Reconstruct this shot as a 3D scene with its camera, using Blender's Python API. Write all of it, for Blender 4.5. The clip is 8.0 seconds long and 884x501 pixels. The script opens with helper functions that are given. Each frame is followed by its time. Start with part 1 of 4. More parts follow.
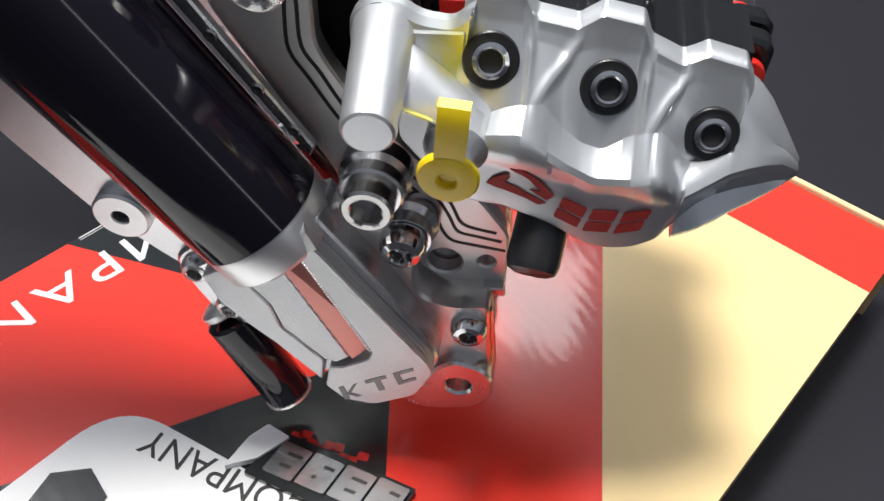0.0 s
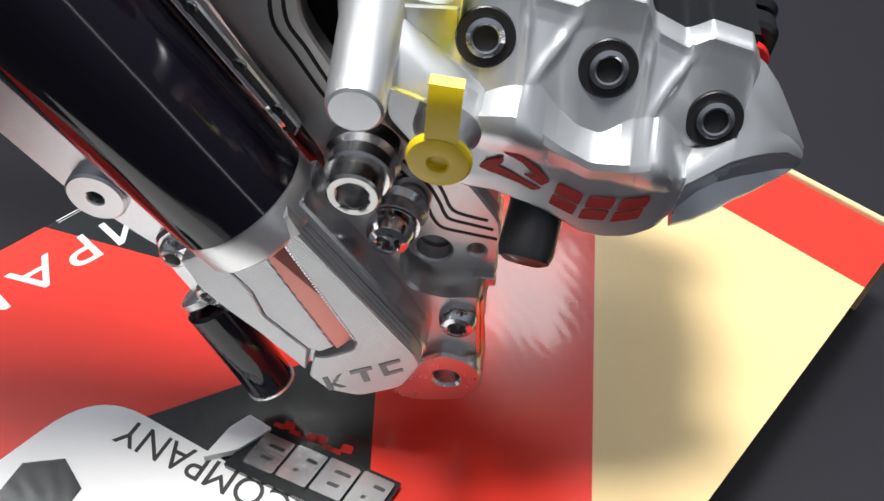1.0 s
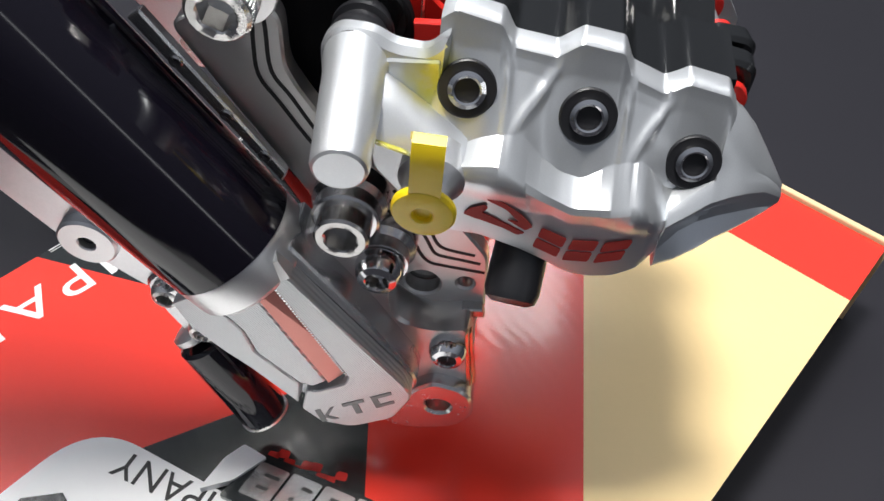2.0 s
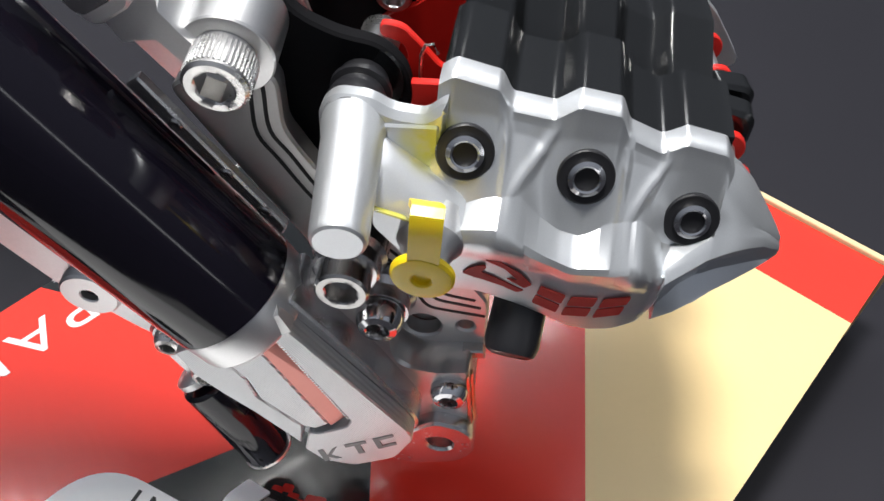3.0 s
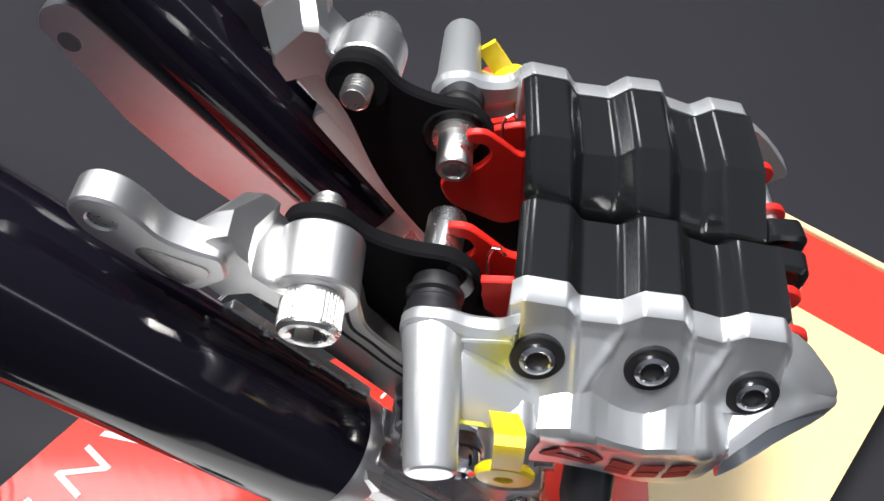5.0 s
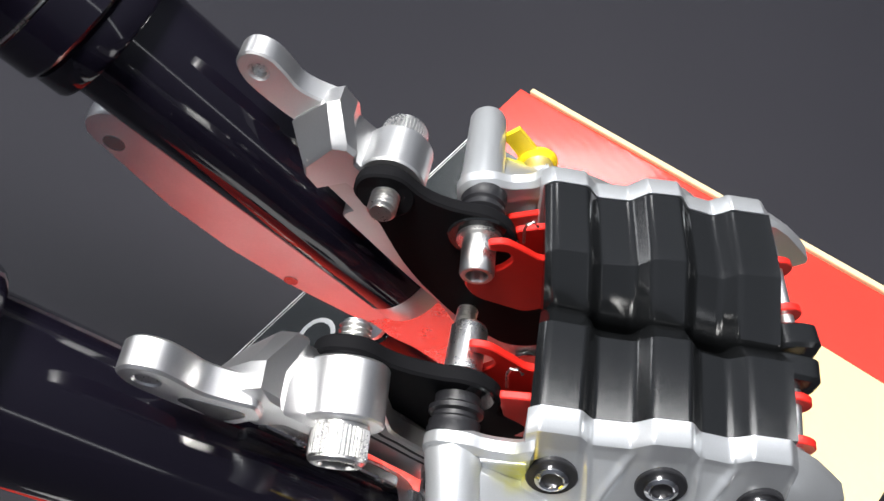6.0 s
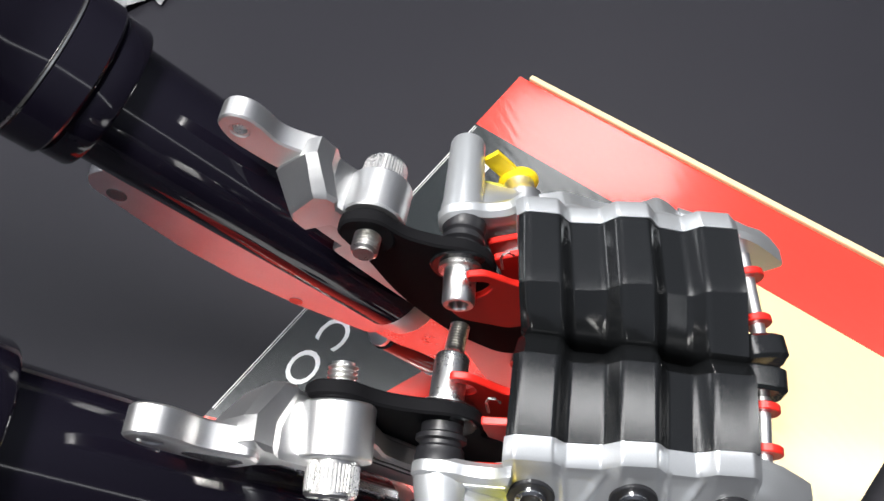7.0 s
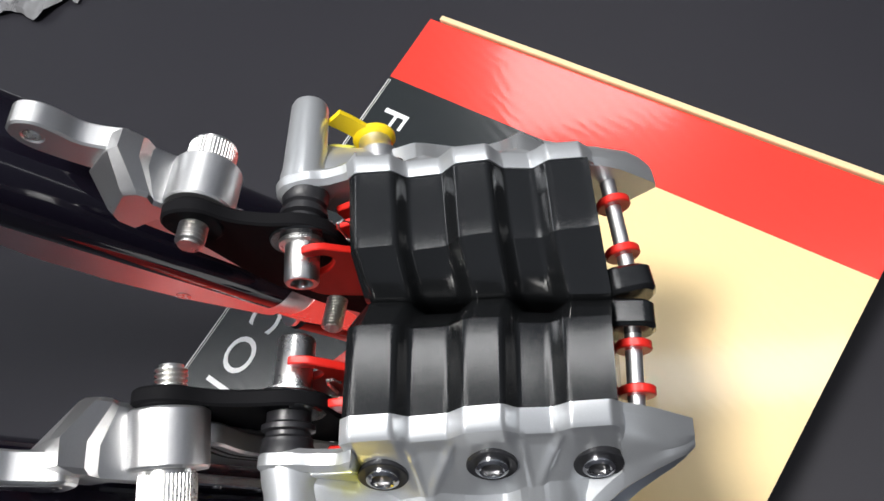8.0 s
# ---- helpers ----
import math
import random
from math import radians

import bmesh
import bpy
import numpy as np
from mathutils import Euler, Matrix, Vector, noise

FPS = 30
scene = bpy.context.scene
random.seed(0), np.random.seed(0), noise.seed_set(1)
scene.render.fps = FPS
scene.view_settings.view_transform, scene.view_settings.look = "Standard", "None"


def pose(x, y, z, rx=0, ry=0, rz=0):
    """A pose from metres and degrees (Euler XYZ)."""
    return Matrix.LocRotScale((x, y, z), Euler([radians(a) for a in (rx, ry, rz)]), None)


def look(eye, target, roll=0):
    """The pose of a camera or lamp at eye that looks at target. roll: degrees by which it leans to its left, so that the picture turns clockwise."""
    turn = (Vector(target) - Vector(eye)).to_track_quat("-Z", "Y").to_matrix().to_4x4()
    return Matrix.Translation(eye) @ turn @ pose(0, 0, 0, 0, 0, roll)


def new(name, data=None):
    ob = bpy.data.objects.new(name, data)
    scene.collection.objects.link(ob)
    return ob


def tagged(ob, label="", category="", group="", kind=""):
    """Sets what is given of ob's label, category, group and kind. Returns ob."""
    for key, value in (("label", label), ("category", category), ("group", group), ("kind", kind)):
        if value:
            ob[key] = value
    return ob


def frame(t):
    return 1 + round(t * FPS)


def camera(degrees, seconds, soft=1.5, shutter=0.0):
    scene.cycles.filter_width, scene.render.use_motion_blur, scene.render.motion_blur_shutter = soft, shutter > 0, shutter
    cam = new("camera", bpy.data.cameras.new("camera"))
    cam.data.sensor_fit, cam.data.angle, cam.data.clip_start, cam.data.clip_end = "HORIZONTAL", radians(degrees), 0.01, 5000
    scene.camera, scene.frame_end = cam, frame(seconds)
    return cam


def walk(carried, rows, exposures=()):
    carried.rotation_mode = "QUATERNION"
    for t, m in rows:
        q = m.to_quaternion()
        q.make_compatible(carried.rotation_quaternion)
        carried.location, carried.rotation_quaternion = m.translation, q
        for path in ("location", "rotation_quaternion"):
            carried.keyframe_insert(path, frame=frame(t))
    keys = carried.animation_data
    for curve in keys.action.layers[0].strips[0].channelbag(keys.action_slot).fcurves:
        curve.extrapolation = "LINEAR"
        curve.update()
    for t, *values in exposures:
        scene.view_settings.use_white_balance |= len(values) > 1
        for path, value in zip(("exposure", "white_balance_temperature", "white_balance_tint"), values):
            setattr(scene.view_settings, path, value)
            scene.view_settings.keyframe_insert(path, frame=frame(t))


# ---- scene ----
cam = camera(58.1, 8.0)
ROWS = [
    (0.0, 0.0180, -0.2226, 0.3482, 43.71, -2.67, 8.07),
    (0.5, 0.0169, -0.2191, 0.3423, 43.24, -3.11, 8.36),
    (1.0, 0.0173, -0.2170, 0.3407, 43.04, -3.81, 8.06),
    (1.5, 0.0177, -0.2142, 0.3450, 42.91, -3.70, 7.73),
    (1.7, 0.0180, -0.2123, 0.3481, 42.92, -3.54, 7.28),
    (2.8, 0.0167, -0.2013, 0.3624, 41.94, -2.94, 6.89),
    (3.0, 0.0167, -0.1976, 0.3652, 42.05, -2.85, 6.82),
    (3.5, 0.0105, -0.1896, 0.3765, 41.83, -2.08, 6.92),
    (4.0, 0.0063, -0.1766, 0.3882, 41.00, -1.08, 6.60),
    (4.2, 0.0053, -0.1728, 0.3925, 40.61, -0.92, 6.04),
    (5.3, 0.0014, -0.1420, 0.4340, 35.73, 2.86, 6.22),
    (5.5, 0.0030, -0.1317, 0.4422, 34.87, 3.54, 6.72),
    (6.0, 0.0054, -0.1228, 0.4575, 34.01, 3.94, 7.65),
    (6.5, 0.0067, -0.1151, 0.4797, 32.50, 5.16, 7.99),
    (7.0, 0.0249, -0.1059, 0.4831, 30.36, 8.04, 6.14),
    (7.5, 0.0532, -0.0928, 0.4772, 27.78, 10.71, 2.74),
    (8.0, 0.0835, -0.0899, 0.4581, 25.46, 14.17, -0.60),
]
walk(cam, [(t, pose(x, y, z, rx, ry, rz)) for t, x, y, z, rx, ry, rz in ROWS], exposures=((0.0, 0.0), (4.0, 0.05), (5.5, 0.30), (6.5, 0.36), (7.0, 0.26), (7.5, 0.0), (8.0, -0.14)))

# ---------------------------------------------------------------- light
BOX_H = 60.0  # height of the carton, mm; every length below is in mm
world = bpy.data.worlds.new("hall")
scene.world = world
world.use_nodes = True
tree = world.node_tree
tree.nodes["Background"].inputs[0].default_value = (0.80, 0.86, 1.0, 1)
up, split, ramp = tree.nodes.new("ShaderNodeTexCoord"), tree.nodes.new("ShaderNodeSeparateXYZ"), tree.nodes.new("ShaderNodeMapRange")
ramp.inputs["From Min"].default_value, ramp.inputs["From Max"].default_value = 0.0, 0.75
ramp.inputs["To Min"].default_value, ramp.inputs["To Max"].default_value = 0.06, 0.34
tree.links.new(up.outputs["Generated"], split.inputs[0])
tree.links.new(split.outputs["Z"], ramp.inputs["Value"])
tree.links.new(ramp.outputs[0], tree.nodes["Background"].inputs[1])


def lamp(name, eye, target, size, watts, colour=(1, 1, 1)):
    data = bpy.data.lights.new(name, "AREA")
    data.shape, data.size, data.size_y, data.energy, data.color = "RECTANGLE", size[0], size[1], watts, colour
    ob = new(name, data)
    ob.matrix_world = look(eye, target)
    return ob


lamp("ceiling_lamp", (-0.22, -0.03, 1.60), (0, 0, 0.15), (0.26, 0.26), 36, (1, 0.98, 0.95))
lamp("ceiling_lamp", (0.05, 1.38, 1.60), (0, 0, 0.10), (0.50, 0.30), 4.5)
lamp("ceiling_lamp", (0.0, 0.45, 1.60), (0.0, 0.1, 0.10), (2.4, 0.12), 9)

# unseen: a tall narrow lamp across the hall, for streaks along the tubes
lamp("streak_lamp", (2.35, -1.85, 0.85), (0, 0, 0.75), (0.09, 1.7), 1.5, (0.95, 0.97, 1.0))
# unseen long low lamp along the side, added for streaks on the ribs
lamp("streak_lamp", (-1.60, 1.00, 1.15), (0, 0, 0.25), (1.5, 0.16), 4.0, (0.95, 0.97, 1.0))

# ---------------------------------------------------------------- materials


def material(name, colour, rough=0.5, metal=0.0, coat=0.0, grain=0.0, grain_size=300.0, blotch=0.0, blotch_size=25.0, bump=0.0, stripes=None, sheen=0.0, coat_rough=0.06, spec=0.5, sway=0.4):
    """Principled surface with fine grain, larger blotches, and relief; sizes are repeats per metre."""
    mat = bpy.data.materials.new(name)
    mat.use_nodes = True
    nodes, links = mat.node_tree.nodes, mat.node_tree.links
    bsdf = nodes["Principled BSDF"]
    bsdf.inputs["Base Color"].default_value = (*colour, 1)
    bsdf.inputs["Roughness"].default_value = rough
    bsdf.inputs["Metallic"].default_value = metal
    bsdf.inputs["Specular IOR Level"].default_value = spec
    bsdf.inputs["Coat Weight"].default_value = coat
    bsdf.inputs["Coat Roughness"].default_value = coat_rough
    if sheen:
        bsdf.inputs["Sheen Weight"].default_value = sheen
    coords = nodes.new("ShaderNodeTexCoord")
    fine = nodes.new("ShaderNodeTexNoise")
    fine.inputs["Scale"].default_value, fine.inputs["Detail"].default_value = grain_size, 4
    links.new(coords.outputs["Object"], fine.inputs["Vector"])
    wide = nodes.new("ShaderNodeTexNoise")
    wide.inputs["Scale"].default_value, wide.inputs["Detail"].default_value = blotch_size, 5
    links.new(coords.outputs["Object"], wide.inputs["Vector"])
    if grain or blotch:
        add = nodes.new("ShaderNodeMath")
        add.operation = "MULTIPLY_ADD"
        links.new(fine.outputs["Fac"], add.inputs[0])
        add.inputs[1].default_value = grain
        scale = nodes.new("ShaderNodeMath")
        scale.operation = "MULTIPLY_ADD"
        links.new(wide.outputs["Fac"], scale.inputs[0])
        scale.inputs[1].default_value, scale.inputs[2].default_value = blotch, 1 - (grain + blotch) / 2
        links.new(scale.outputs[0], add.inputs[2])
        mix = nodes.new("ShaderNodeVectorMath")
        mix.operation = "SCALE"
        mix.inputs[0].default_value = colour
        links.new(add.outputs[0], mix.inputs["Scale"])
        links.new(mix.outputs[0], bsdf.inputs["Base Color"])
        rr = nodes.new("ShaderNodeMath")
        rr.operation = "MULTIPLY"
        rr.inputs[1].default_value = rough
        links.new(add.outputs[0], rr.inputs[0])
        links.new(rr.outputs[0], bsdf.inputs["Roughness"])
    if bump or stripes:
        node = nodes.new("ShaderNodeBump")
        node.inputs["Distance"].default_value = 0.0004
        node.inputs["Strength"].default_value = bump or stripes[1]
        if stripes:
            wave = nodes.new("ShaderNodeTexWave")
            wave.inputs["Scale"].default_value = stripes[0]
            wave.inputs["Distortion"].default_value = sway
            wave.inputs["Detail"].default_value = 1
            turn = nodes.new("ShaderNodeMapping")
            turn.inputs["Rotation"].default_value = stripes[2]
            links.new(coords.outputs["Object"], turn.inputs["Vector"])
            links.new(turn.outputs[0], wave.inputs["Vector"])
            links.new(wave.outputs["Fac"], node.inputs["Height"])
        else:
            links.new(fine.outputs["Fac"], node.inputs["Height"])
        links.new(node.outputs[0], bsdf.inputs["Normal"])
        links.new(node.outputs[0], bsdf.inputs["Coat Normal"])
    return mat


CLOTH = material("dark_cloth", (0.0168, 0.0163, 0.0213), 0.5, spec=0.23, sheen=0.05, grain=0.5, grain_size=1500, blotch=0.2, blotch_size=8, bump=0.25)
RED = material("red_print", (0.72, 0.035, 0.02), 0.25, coat=0.6, grain=0.04, blotch=0.08, blotch_size=12, coat_rough=0.08, stripes=(48, 0.045, (0.0, 0.0, -0.6)), sway=5.0)
BLACK_PRINT = material("black_print", (0.013, 0.016, 0.017), 0.22, coat=0.25, grain=0.1, blotch=0.15, blotch_size=12, coat_rough=0.08, stripes=(48, 0.045, (0.0, 0.0, -0.6)), sway=5.0)
CREAM = material("cream_print", (0.80, 0.60, 0.30), 0.28, coat=0.5, grain=0.03, blotch=0.06, blotch_size=10, coat_rough=0.08, stripes=(48, 0.045, (0.0, 0.0, -0.6)), sway=5.0)
# made-up grey for the lid's unseen near end, to lighten the metal's reflections
GREY_BOUNCE = material("grey_bounce_field", (0.36, 0.355, 0.35), 0.3, coat=0.3, grain=0.03, blotch=0.06)
KRAFT = material("cream_board_edge", (0.74, 0.56, 0.32), 0.7, grain=0.2, grain_size=700, blotch=0.1, bump=0.2)
WHITE = material("white_print", (0.80, 0.80, 0.80), 0.3, coat=0.3, grain=0.03, blotch=0.05)
BLACK = material("black_satin_paint", (0.006, 0.0065, 0.007), 0.15, spec=0.7, grain=0.2, grain_size=2500, blotch=0.2, blotch_size=50, bump=0.05)
TUBE = material("black_gloss_tube", (0.006, 0.005, 0.010), 0.09, coat=0.15, spec=0.4, grain=0.05, blotch=0.08, blotch_size=30)
ALU = material("polished_aluminium", (0.66, 0.66, 0.67), 0.27, metal=1.0, grain=0.05, grain_size=900, blotch=0.1, blotch_size=70)
MILLED = material("milled_aluminium", (0.70, 0.71, 0.72), 0.40, metal=1.0, grain=0.1, blotch=0.1, stripes=(420, 0.5, (0.0, 0.6, 0.4)))
POLISHED = material("mirror_polished_aluminium", (0.66, 0.66, 0.67), 0.13, metal=1.0, grain=0.06, grain_size=900, blotch=0.1, blotch_size=60)
BRIGHT_ALU = material("bright_aluminium", (0.62, 0.61, 0.60), 0.34, metal=0.8, grain=0.06, grain_size=900, blotch=0.14, blotch_size=60)
SATIN_ALU = material("satin_aluminium", (0.76, 0.76, 0.76), 0.38, metal=1.0, grain=0.1, grain_size=1800, blotch=0.12, blotch_size=60)
STAY_ALU = material("brushed_stay_aluminium", (0.76, 0.76, 0.77), 0.36, metal=1.0, grain=0.12, grain_size=900, blotch=0.2, blotch_size=50)
DARK_STEEL = material("dark_steel", (0.46, 0.45, 0.44), 0.24, metal=1.0, grain=0.15, grain_size=1200, blotch=0.3, blotch_size=120)
STEEL = material("bright_steel", (0.78, 0.77, 0.75), 0.28, metal=1.0, grain=0.15, grain_size=1200, blotch=0.2, blotch_size=90)
# the red carton's reflection is put into this metal's base colour
REFLECTED_RED = material("reflected_red_metal", (0.50, 0.22, 0.19), 0.3, metal=1.0, grain=0.08, blotch=0.15, blotch_size=60)
ENGRAVED = material("dull_engraving", (0.20, 0.20, 0.20), 0.45, metal=0.7, grain=0.15, grain_size=1500, blotch=0.1, blotch_size=60)
CHROME = material("dark_chrome", (0.62, 0.62, 0.62), 0.22, metal=1.0, grain=0.04, blotch=0.1, blotch_size=40)
CARRIER = material("black_anodised_plate", (0.008, 0.008, 0.009), 0.6, spec=0.02, grain=0.2, grain_size=1800, blotch=0.3, blotch_size=60, bump=0.05)
SOCKET = material("dark_socket", (0.10, 0.095, 0.085), 0.4, metal=0.8, grain=0.2, blotch=0.3, blotch_size=200)
RED_PART = material("red_anodised", (0.60, 0.018, 0.012), 0.33, coat=0.3, grain=0.1, blotch=0.15, blotch_size=60)
YELLOW = material("yellow_plastic", (0.86, 0.62, 0.01), 0.4, coat=0.1, grain=0.05, blotch=0.06, blotch_size=90)
RUBBER = material("black_rubber", (0.012, 0.012, 0.014), 0.36, grain=0.2, grain_size=1500, blotch=0.2, blotch_size=80, bump=0.1)
GROOVE = material("dark_groove", (0.03, 0.03, 0.03), 0.5, metal=0.5, grain=0.2, blotch=0.2)
WARM_METAL = material("warm_bright_metal", (0.80, 0.62, 0.42), 0.25, metal=1.0, grain=0.1, blotch=0.2, blotch_size=60)
WRAP = material("crumpled_film", (0.17, 0.17, 0.175), 0.3, metal=0.1, coat=0.4, grain=0.2, blotch=0.5, blotch_size=40)

# ---------------------------------------------------------------- mesh helpers
LIFT = Matrix.Translation((0, 0, BOX_H))
MM = Matrix.Scale(0.001, 4)
# frame of one fork leg: x across, y along the axle, z up along the leg; origin at the stanchion's lower end
LEG = Matrix(((0.8300, -0.0180, -0.5575, -54.3), (0.0, 0.9995, -0.0324, -50.0), (0.5578, 0.0269, 0.8296, 113.0), (0, 0, 0, 1)))
NEAR, FAR = Matrix.Identity(4), Matrix.Scale(-1, 4, (0, 1, 0))
# the stanchion stands a little off the leg's own origin
TUBE_AT = LEG @ Matrix.Translation((2.0, -3.5, 4.0))
# each caliper floats on its pins and hangs a few degrees askew
NEAR_CALIPER = Matrix.Translation((19.2, -36.0, 0.8)) @ Matrix.Rotation(radians(-1.7), 4, "Z") @ Matrix.Translation((-19.0, 38.5, 0))
FAR_CALIPER = FAR @ Matrix.Translation((48.1, -43.0, 188.6)) @ Matrix.Rotation(radians(-9.2), 4, "Z") @ Matrix.Translation((-48.5, 35.9, -187.0))
side = NEAR


def thing(name, label, category, group=""):
    return tagged(new(name), label, category, group)


def part(name, bm, mat, parent=None, label="", sharp=32, frame_of=None, plain=False):
    """Links a bmesh (mm) as one mesh object, mirrored for the far side."""
    m = (MM @ LIFT) if plain else (MM @ LIFT @ side @ (frame_of or NEAR))
    bmesh.ops.transform(bm, matrix=m, verts=bm.verts)
    bmesh.ops.recalc_face_normals(bm, faces=bm.faces)
    for f in bm.faces:
        f.smooth = True
    for e in bm.edges:
        if len(e.link_faces) == 2 and e.calc_face_angle(0) > radians(sharp):
            e.smooth = False
    data = bpy.data.meshes.new(name)
    bm.to_mesh(data)
    bm.free()
    for one in mat if isinstance(mat, (list, tuple)) else (mat,):
        data.materials.append(one)
    ob = new(name, data)
    ob.parent = parent
    if label:
        ob["label"] = label
    return ob


def basis(p, q):
    z = (Vector(q) - Vector(p)).normalized()
    x = z.orthogonal().normalized()
    if abs(z.y) > 0.9:
        x = (Vector((1, 0, 0)) - z * z.x).normalized()
    return Matrix((x, z.cross(x), z)).transposed().to_4x4()


def lathe(p, q, profile, seg=32, bm=None, hexes=()):
    """A turned solid from p towards q. profile: (radius, distance from p); rows listed in hexes become hexagons."""
    bm = bm or bmesh.new()
    m = Matrix.Translation(p) @ basis(p, q)
    rings = []
    for n, (r, h) in enumerate(profile):
        if r == 0:
            rings.append([bm.verts.new(m @ Vector((0, 0, h)))])
            continue
        ring = []
        for k in range(seg):
            a = 2 * math.pi * k / seg
            rr = r / math.cos((a % (math.pi / 3)) - math.pi / 6) if n in hexes else r
            ring.append(bm.verts.new(m @ Vector((rr * math.cos(a), rr * math.sin(a), h))))
        rings.append(ring)
    for a, b in zip(rings, rings[1:]):
        for k in range(seg):
            quad = [a[k % len(a)], a[(k + 1) % len(a)], b[(k + 1) % len(b)], b[k % len(b)]]
            quad = list(dict.fromkeys(quad))
            if len(quad) > 2:
                bm.faces.new(quad)
    for ring in (rings[0], rings[-1]):
        if len(ring) > 2:
            bm.faces.new(ring)
    return bm


def rod(p, q, r, bevel=0.6, seg=32, bm=None):
    d = (Vector(q) - Vector(p)).length
    b = min(bevel, r * 0.6, d * 0.4)
    return lathe(p, q, [(r - b, 0), (r, b), (r, d - b), (r - b, d)], seg, bm)


def pipe(p, q, outer, inner, seg=32, bevel=0.5):
    d = (Vector(q) - Vector(p)).length
    return lathe(p, q, [(inner, 0), (outer - bevel, 0), (outer, bevel), (outer, d - bevel), (outer - bevel, d), (inner, d), (inner, 0.01)], seg)


def rounded(poly, radii, steps=5):
    """A polygon with its corners rounded."""
    out = []
    n = len(poly)
    for k in range(n):
        a, b, c = Vector(poly[k - 1]), Vector(poly[k]), Vector(poly[(k + 1) % n])
        r = radii[k] if isinstance(radii, (list, tuple)) else radii
        u, v = (a - b), (c - b)
        r = min(r, u.length * 0.45, v.length * 0.45)
        if r < 0.05:
            out.append(tuple(b))
            continue
        p, q = b + u.normalized() * r, b + v.normalized() * r
        for s in range(steps + 1):
            f = s / steps
            out.append(tuple(p * (1 - f) ** 2 + b * 2 * f * (1 - f) + q * f * f))
    return out


def plate(poly, y0, y1, bevel=0.6, holes=(), bm=None):
    """A plate with outline poly in x, z, thick from y0 to y1, its rims chamfered. holes: (x, z, r) bored through."""
    bm = bm or bmesh.new()
    if y0 > y1:
        y0, y1 = y1, y0

    def ring_of(points, y, inset):
        n = len(points)
        out = []
        for k in range(n):
            a, b, c = Vector(points[k - 1]), Vector(points[k]), Vector(points[(k + 1) % n])
            t = ((b - a).normalized() + (c - b).normalized())
            t = t.normalized() if t.length > 1e-6 else (c - b).normalized()
            nrm = Vector((-t.y, t.x))
            p = b + nrm * inset
            out.append(bm.verts.new((p.x, y, p.y)))
        return out

    area = sum(a[0] * b[1] - b[0] * a[1] for a, b in zip(poly, poly[1:] + poly[:1]))
    if area < 0:
        poly = poly[::-1]
    loops = [(poly, 1)]
    for x, z, r in holes:
        loops.append(([(x + r * math.cos(2 * math.pi * k / 24), z + r * math.sin(2 * math.pi * k / 24)) for k in range(24)], -1))
    fronts, backs = [], []
    for points, sign in loops:
        rows = [ring_of(points, y, i * sign) for y, i in ((y0, bevel), (y0 + bevel, 0), (y1 - bevel, 0), (y1, bevel))]
        for a, b in zip(rows, rows[1:]):
            for k in range(len(points)):
                bm.faces.new((a[k - 1], a[k], b[k], b[k - 1]))
        fronts.append(rows[0])
        backs.append(rows[-1])
    for group in (fronts, backs):
        edges = []
        for ring in group:
            for k in range(len(ring)):
                e = bm.edges.get((ring[k - 1], ring[k]))
                edges.append(e)
        bmesh.ops.triangle_fill(bm, edges=edges, use_beauty=True)
    return bm


def loft(sections, bm=None, closed=True):
    """A skin over rows of points of equal number; ends capped."""
    bm = bm or bmesh.new()
    rows = [[bm.verts.new(p) for p in s] for s in sections]
    n = len(rows[0])
    for a, b in zip(rows, rows[1:]):
        for k in range(n if closed else n - 1):
            bm.faces.new((a[k], a[(k + 1) % n], b[(k + 1) % n], b[k]))
    if closed:
        for row in (rows[0], rows[-1]):
            bm.faces.new(row)
    return bm


def strip(path, width, thick, up, bm=None):
    """A flat band along a path of points; up: the direction across its width."""
    sections = []
    up = Vector(up).normalized()
    for k, p in enumerate(path):
        a, b = Vector(path[max(k - 1, 0)]), Vector(path[min(k + 1, len(path) - 1)])
        t = (b - a).normalized()
        n = t.cross(up).normalized()
        c = Vector(p)
        sections.append([c + up * width / 2 + n * thick / 2, c - up * width / 2 + n * thick / 2, c - up * width / 2 - n * thick / 2, c + up * width / 2 - n * thick / 2])
    return loft(sections, bm)


def smooth_path(path, steps=4):
    """The same path, eased through its points."""
    out = []
    for k in range(len(path) - 1):
        a, b, c, d = (Vector(path[min(max(k + n, 0), len(path) - 1)]) for n in (-1, 0, 1, 2))
        for f in (n / steps for n in range(steps)):
            out.append(0.5 * (2 * b + (c - a) * f + (2 * a - 5 * b + 4 * c - d) * f * f + (3 * b - a - 3 * c + d) * f ** 3))
    return out + [Vector(path[-1])]


def wire(path, r, seg=8, bm=None):
    sections = []
    for k, p in enumerate(path):
        a, b = Vector(path[max(k - 1, 0)]), Vector(path[min(k + 1, len(path) - 1)])
        m = basis(a, b)
        sections.append([Vector(p) + m @ Vector((r * math.cos(2 * math.pi * s / seg), r * math.sin(2 * math.pi * s / seg), 0)) for s in range(seg)])
    return loft(sections, bm)


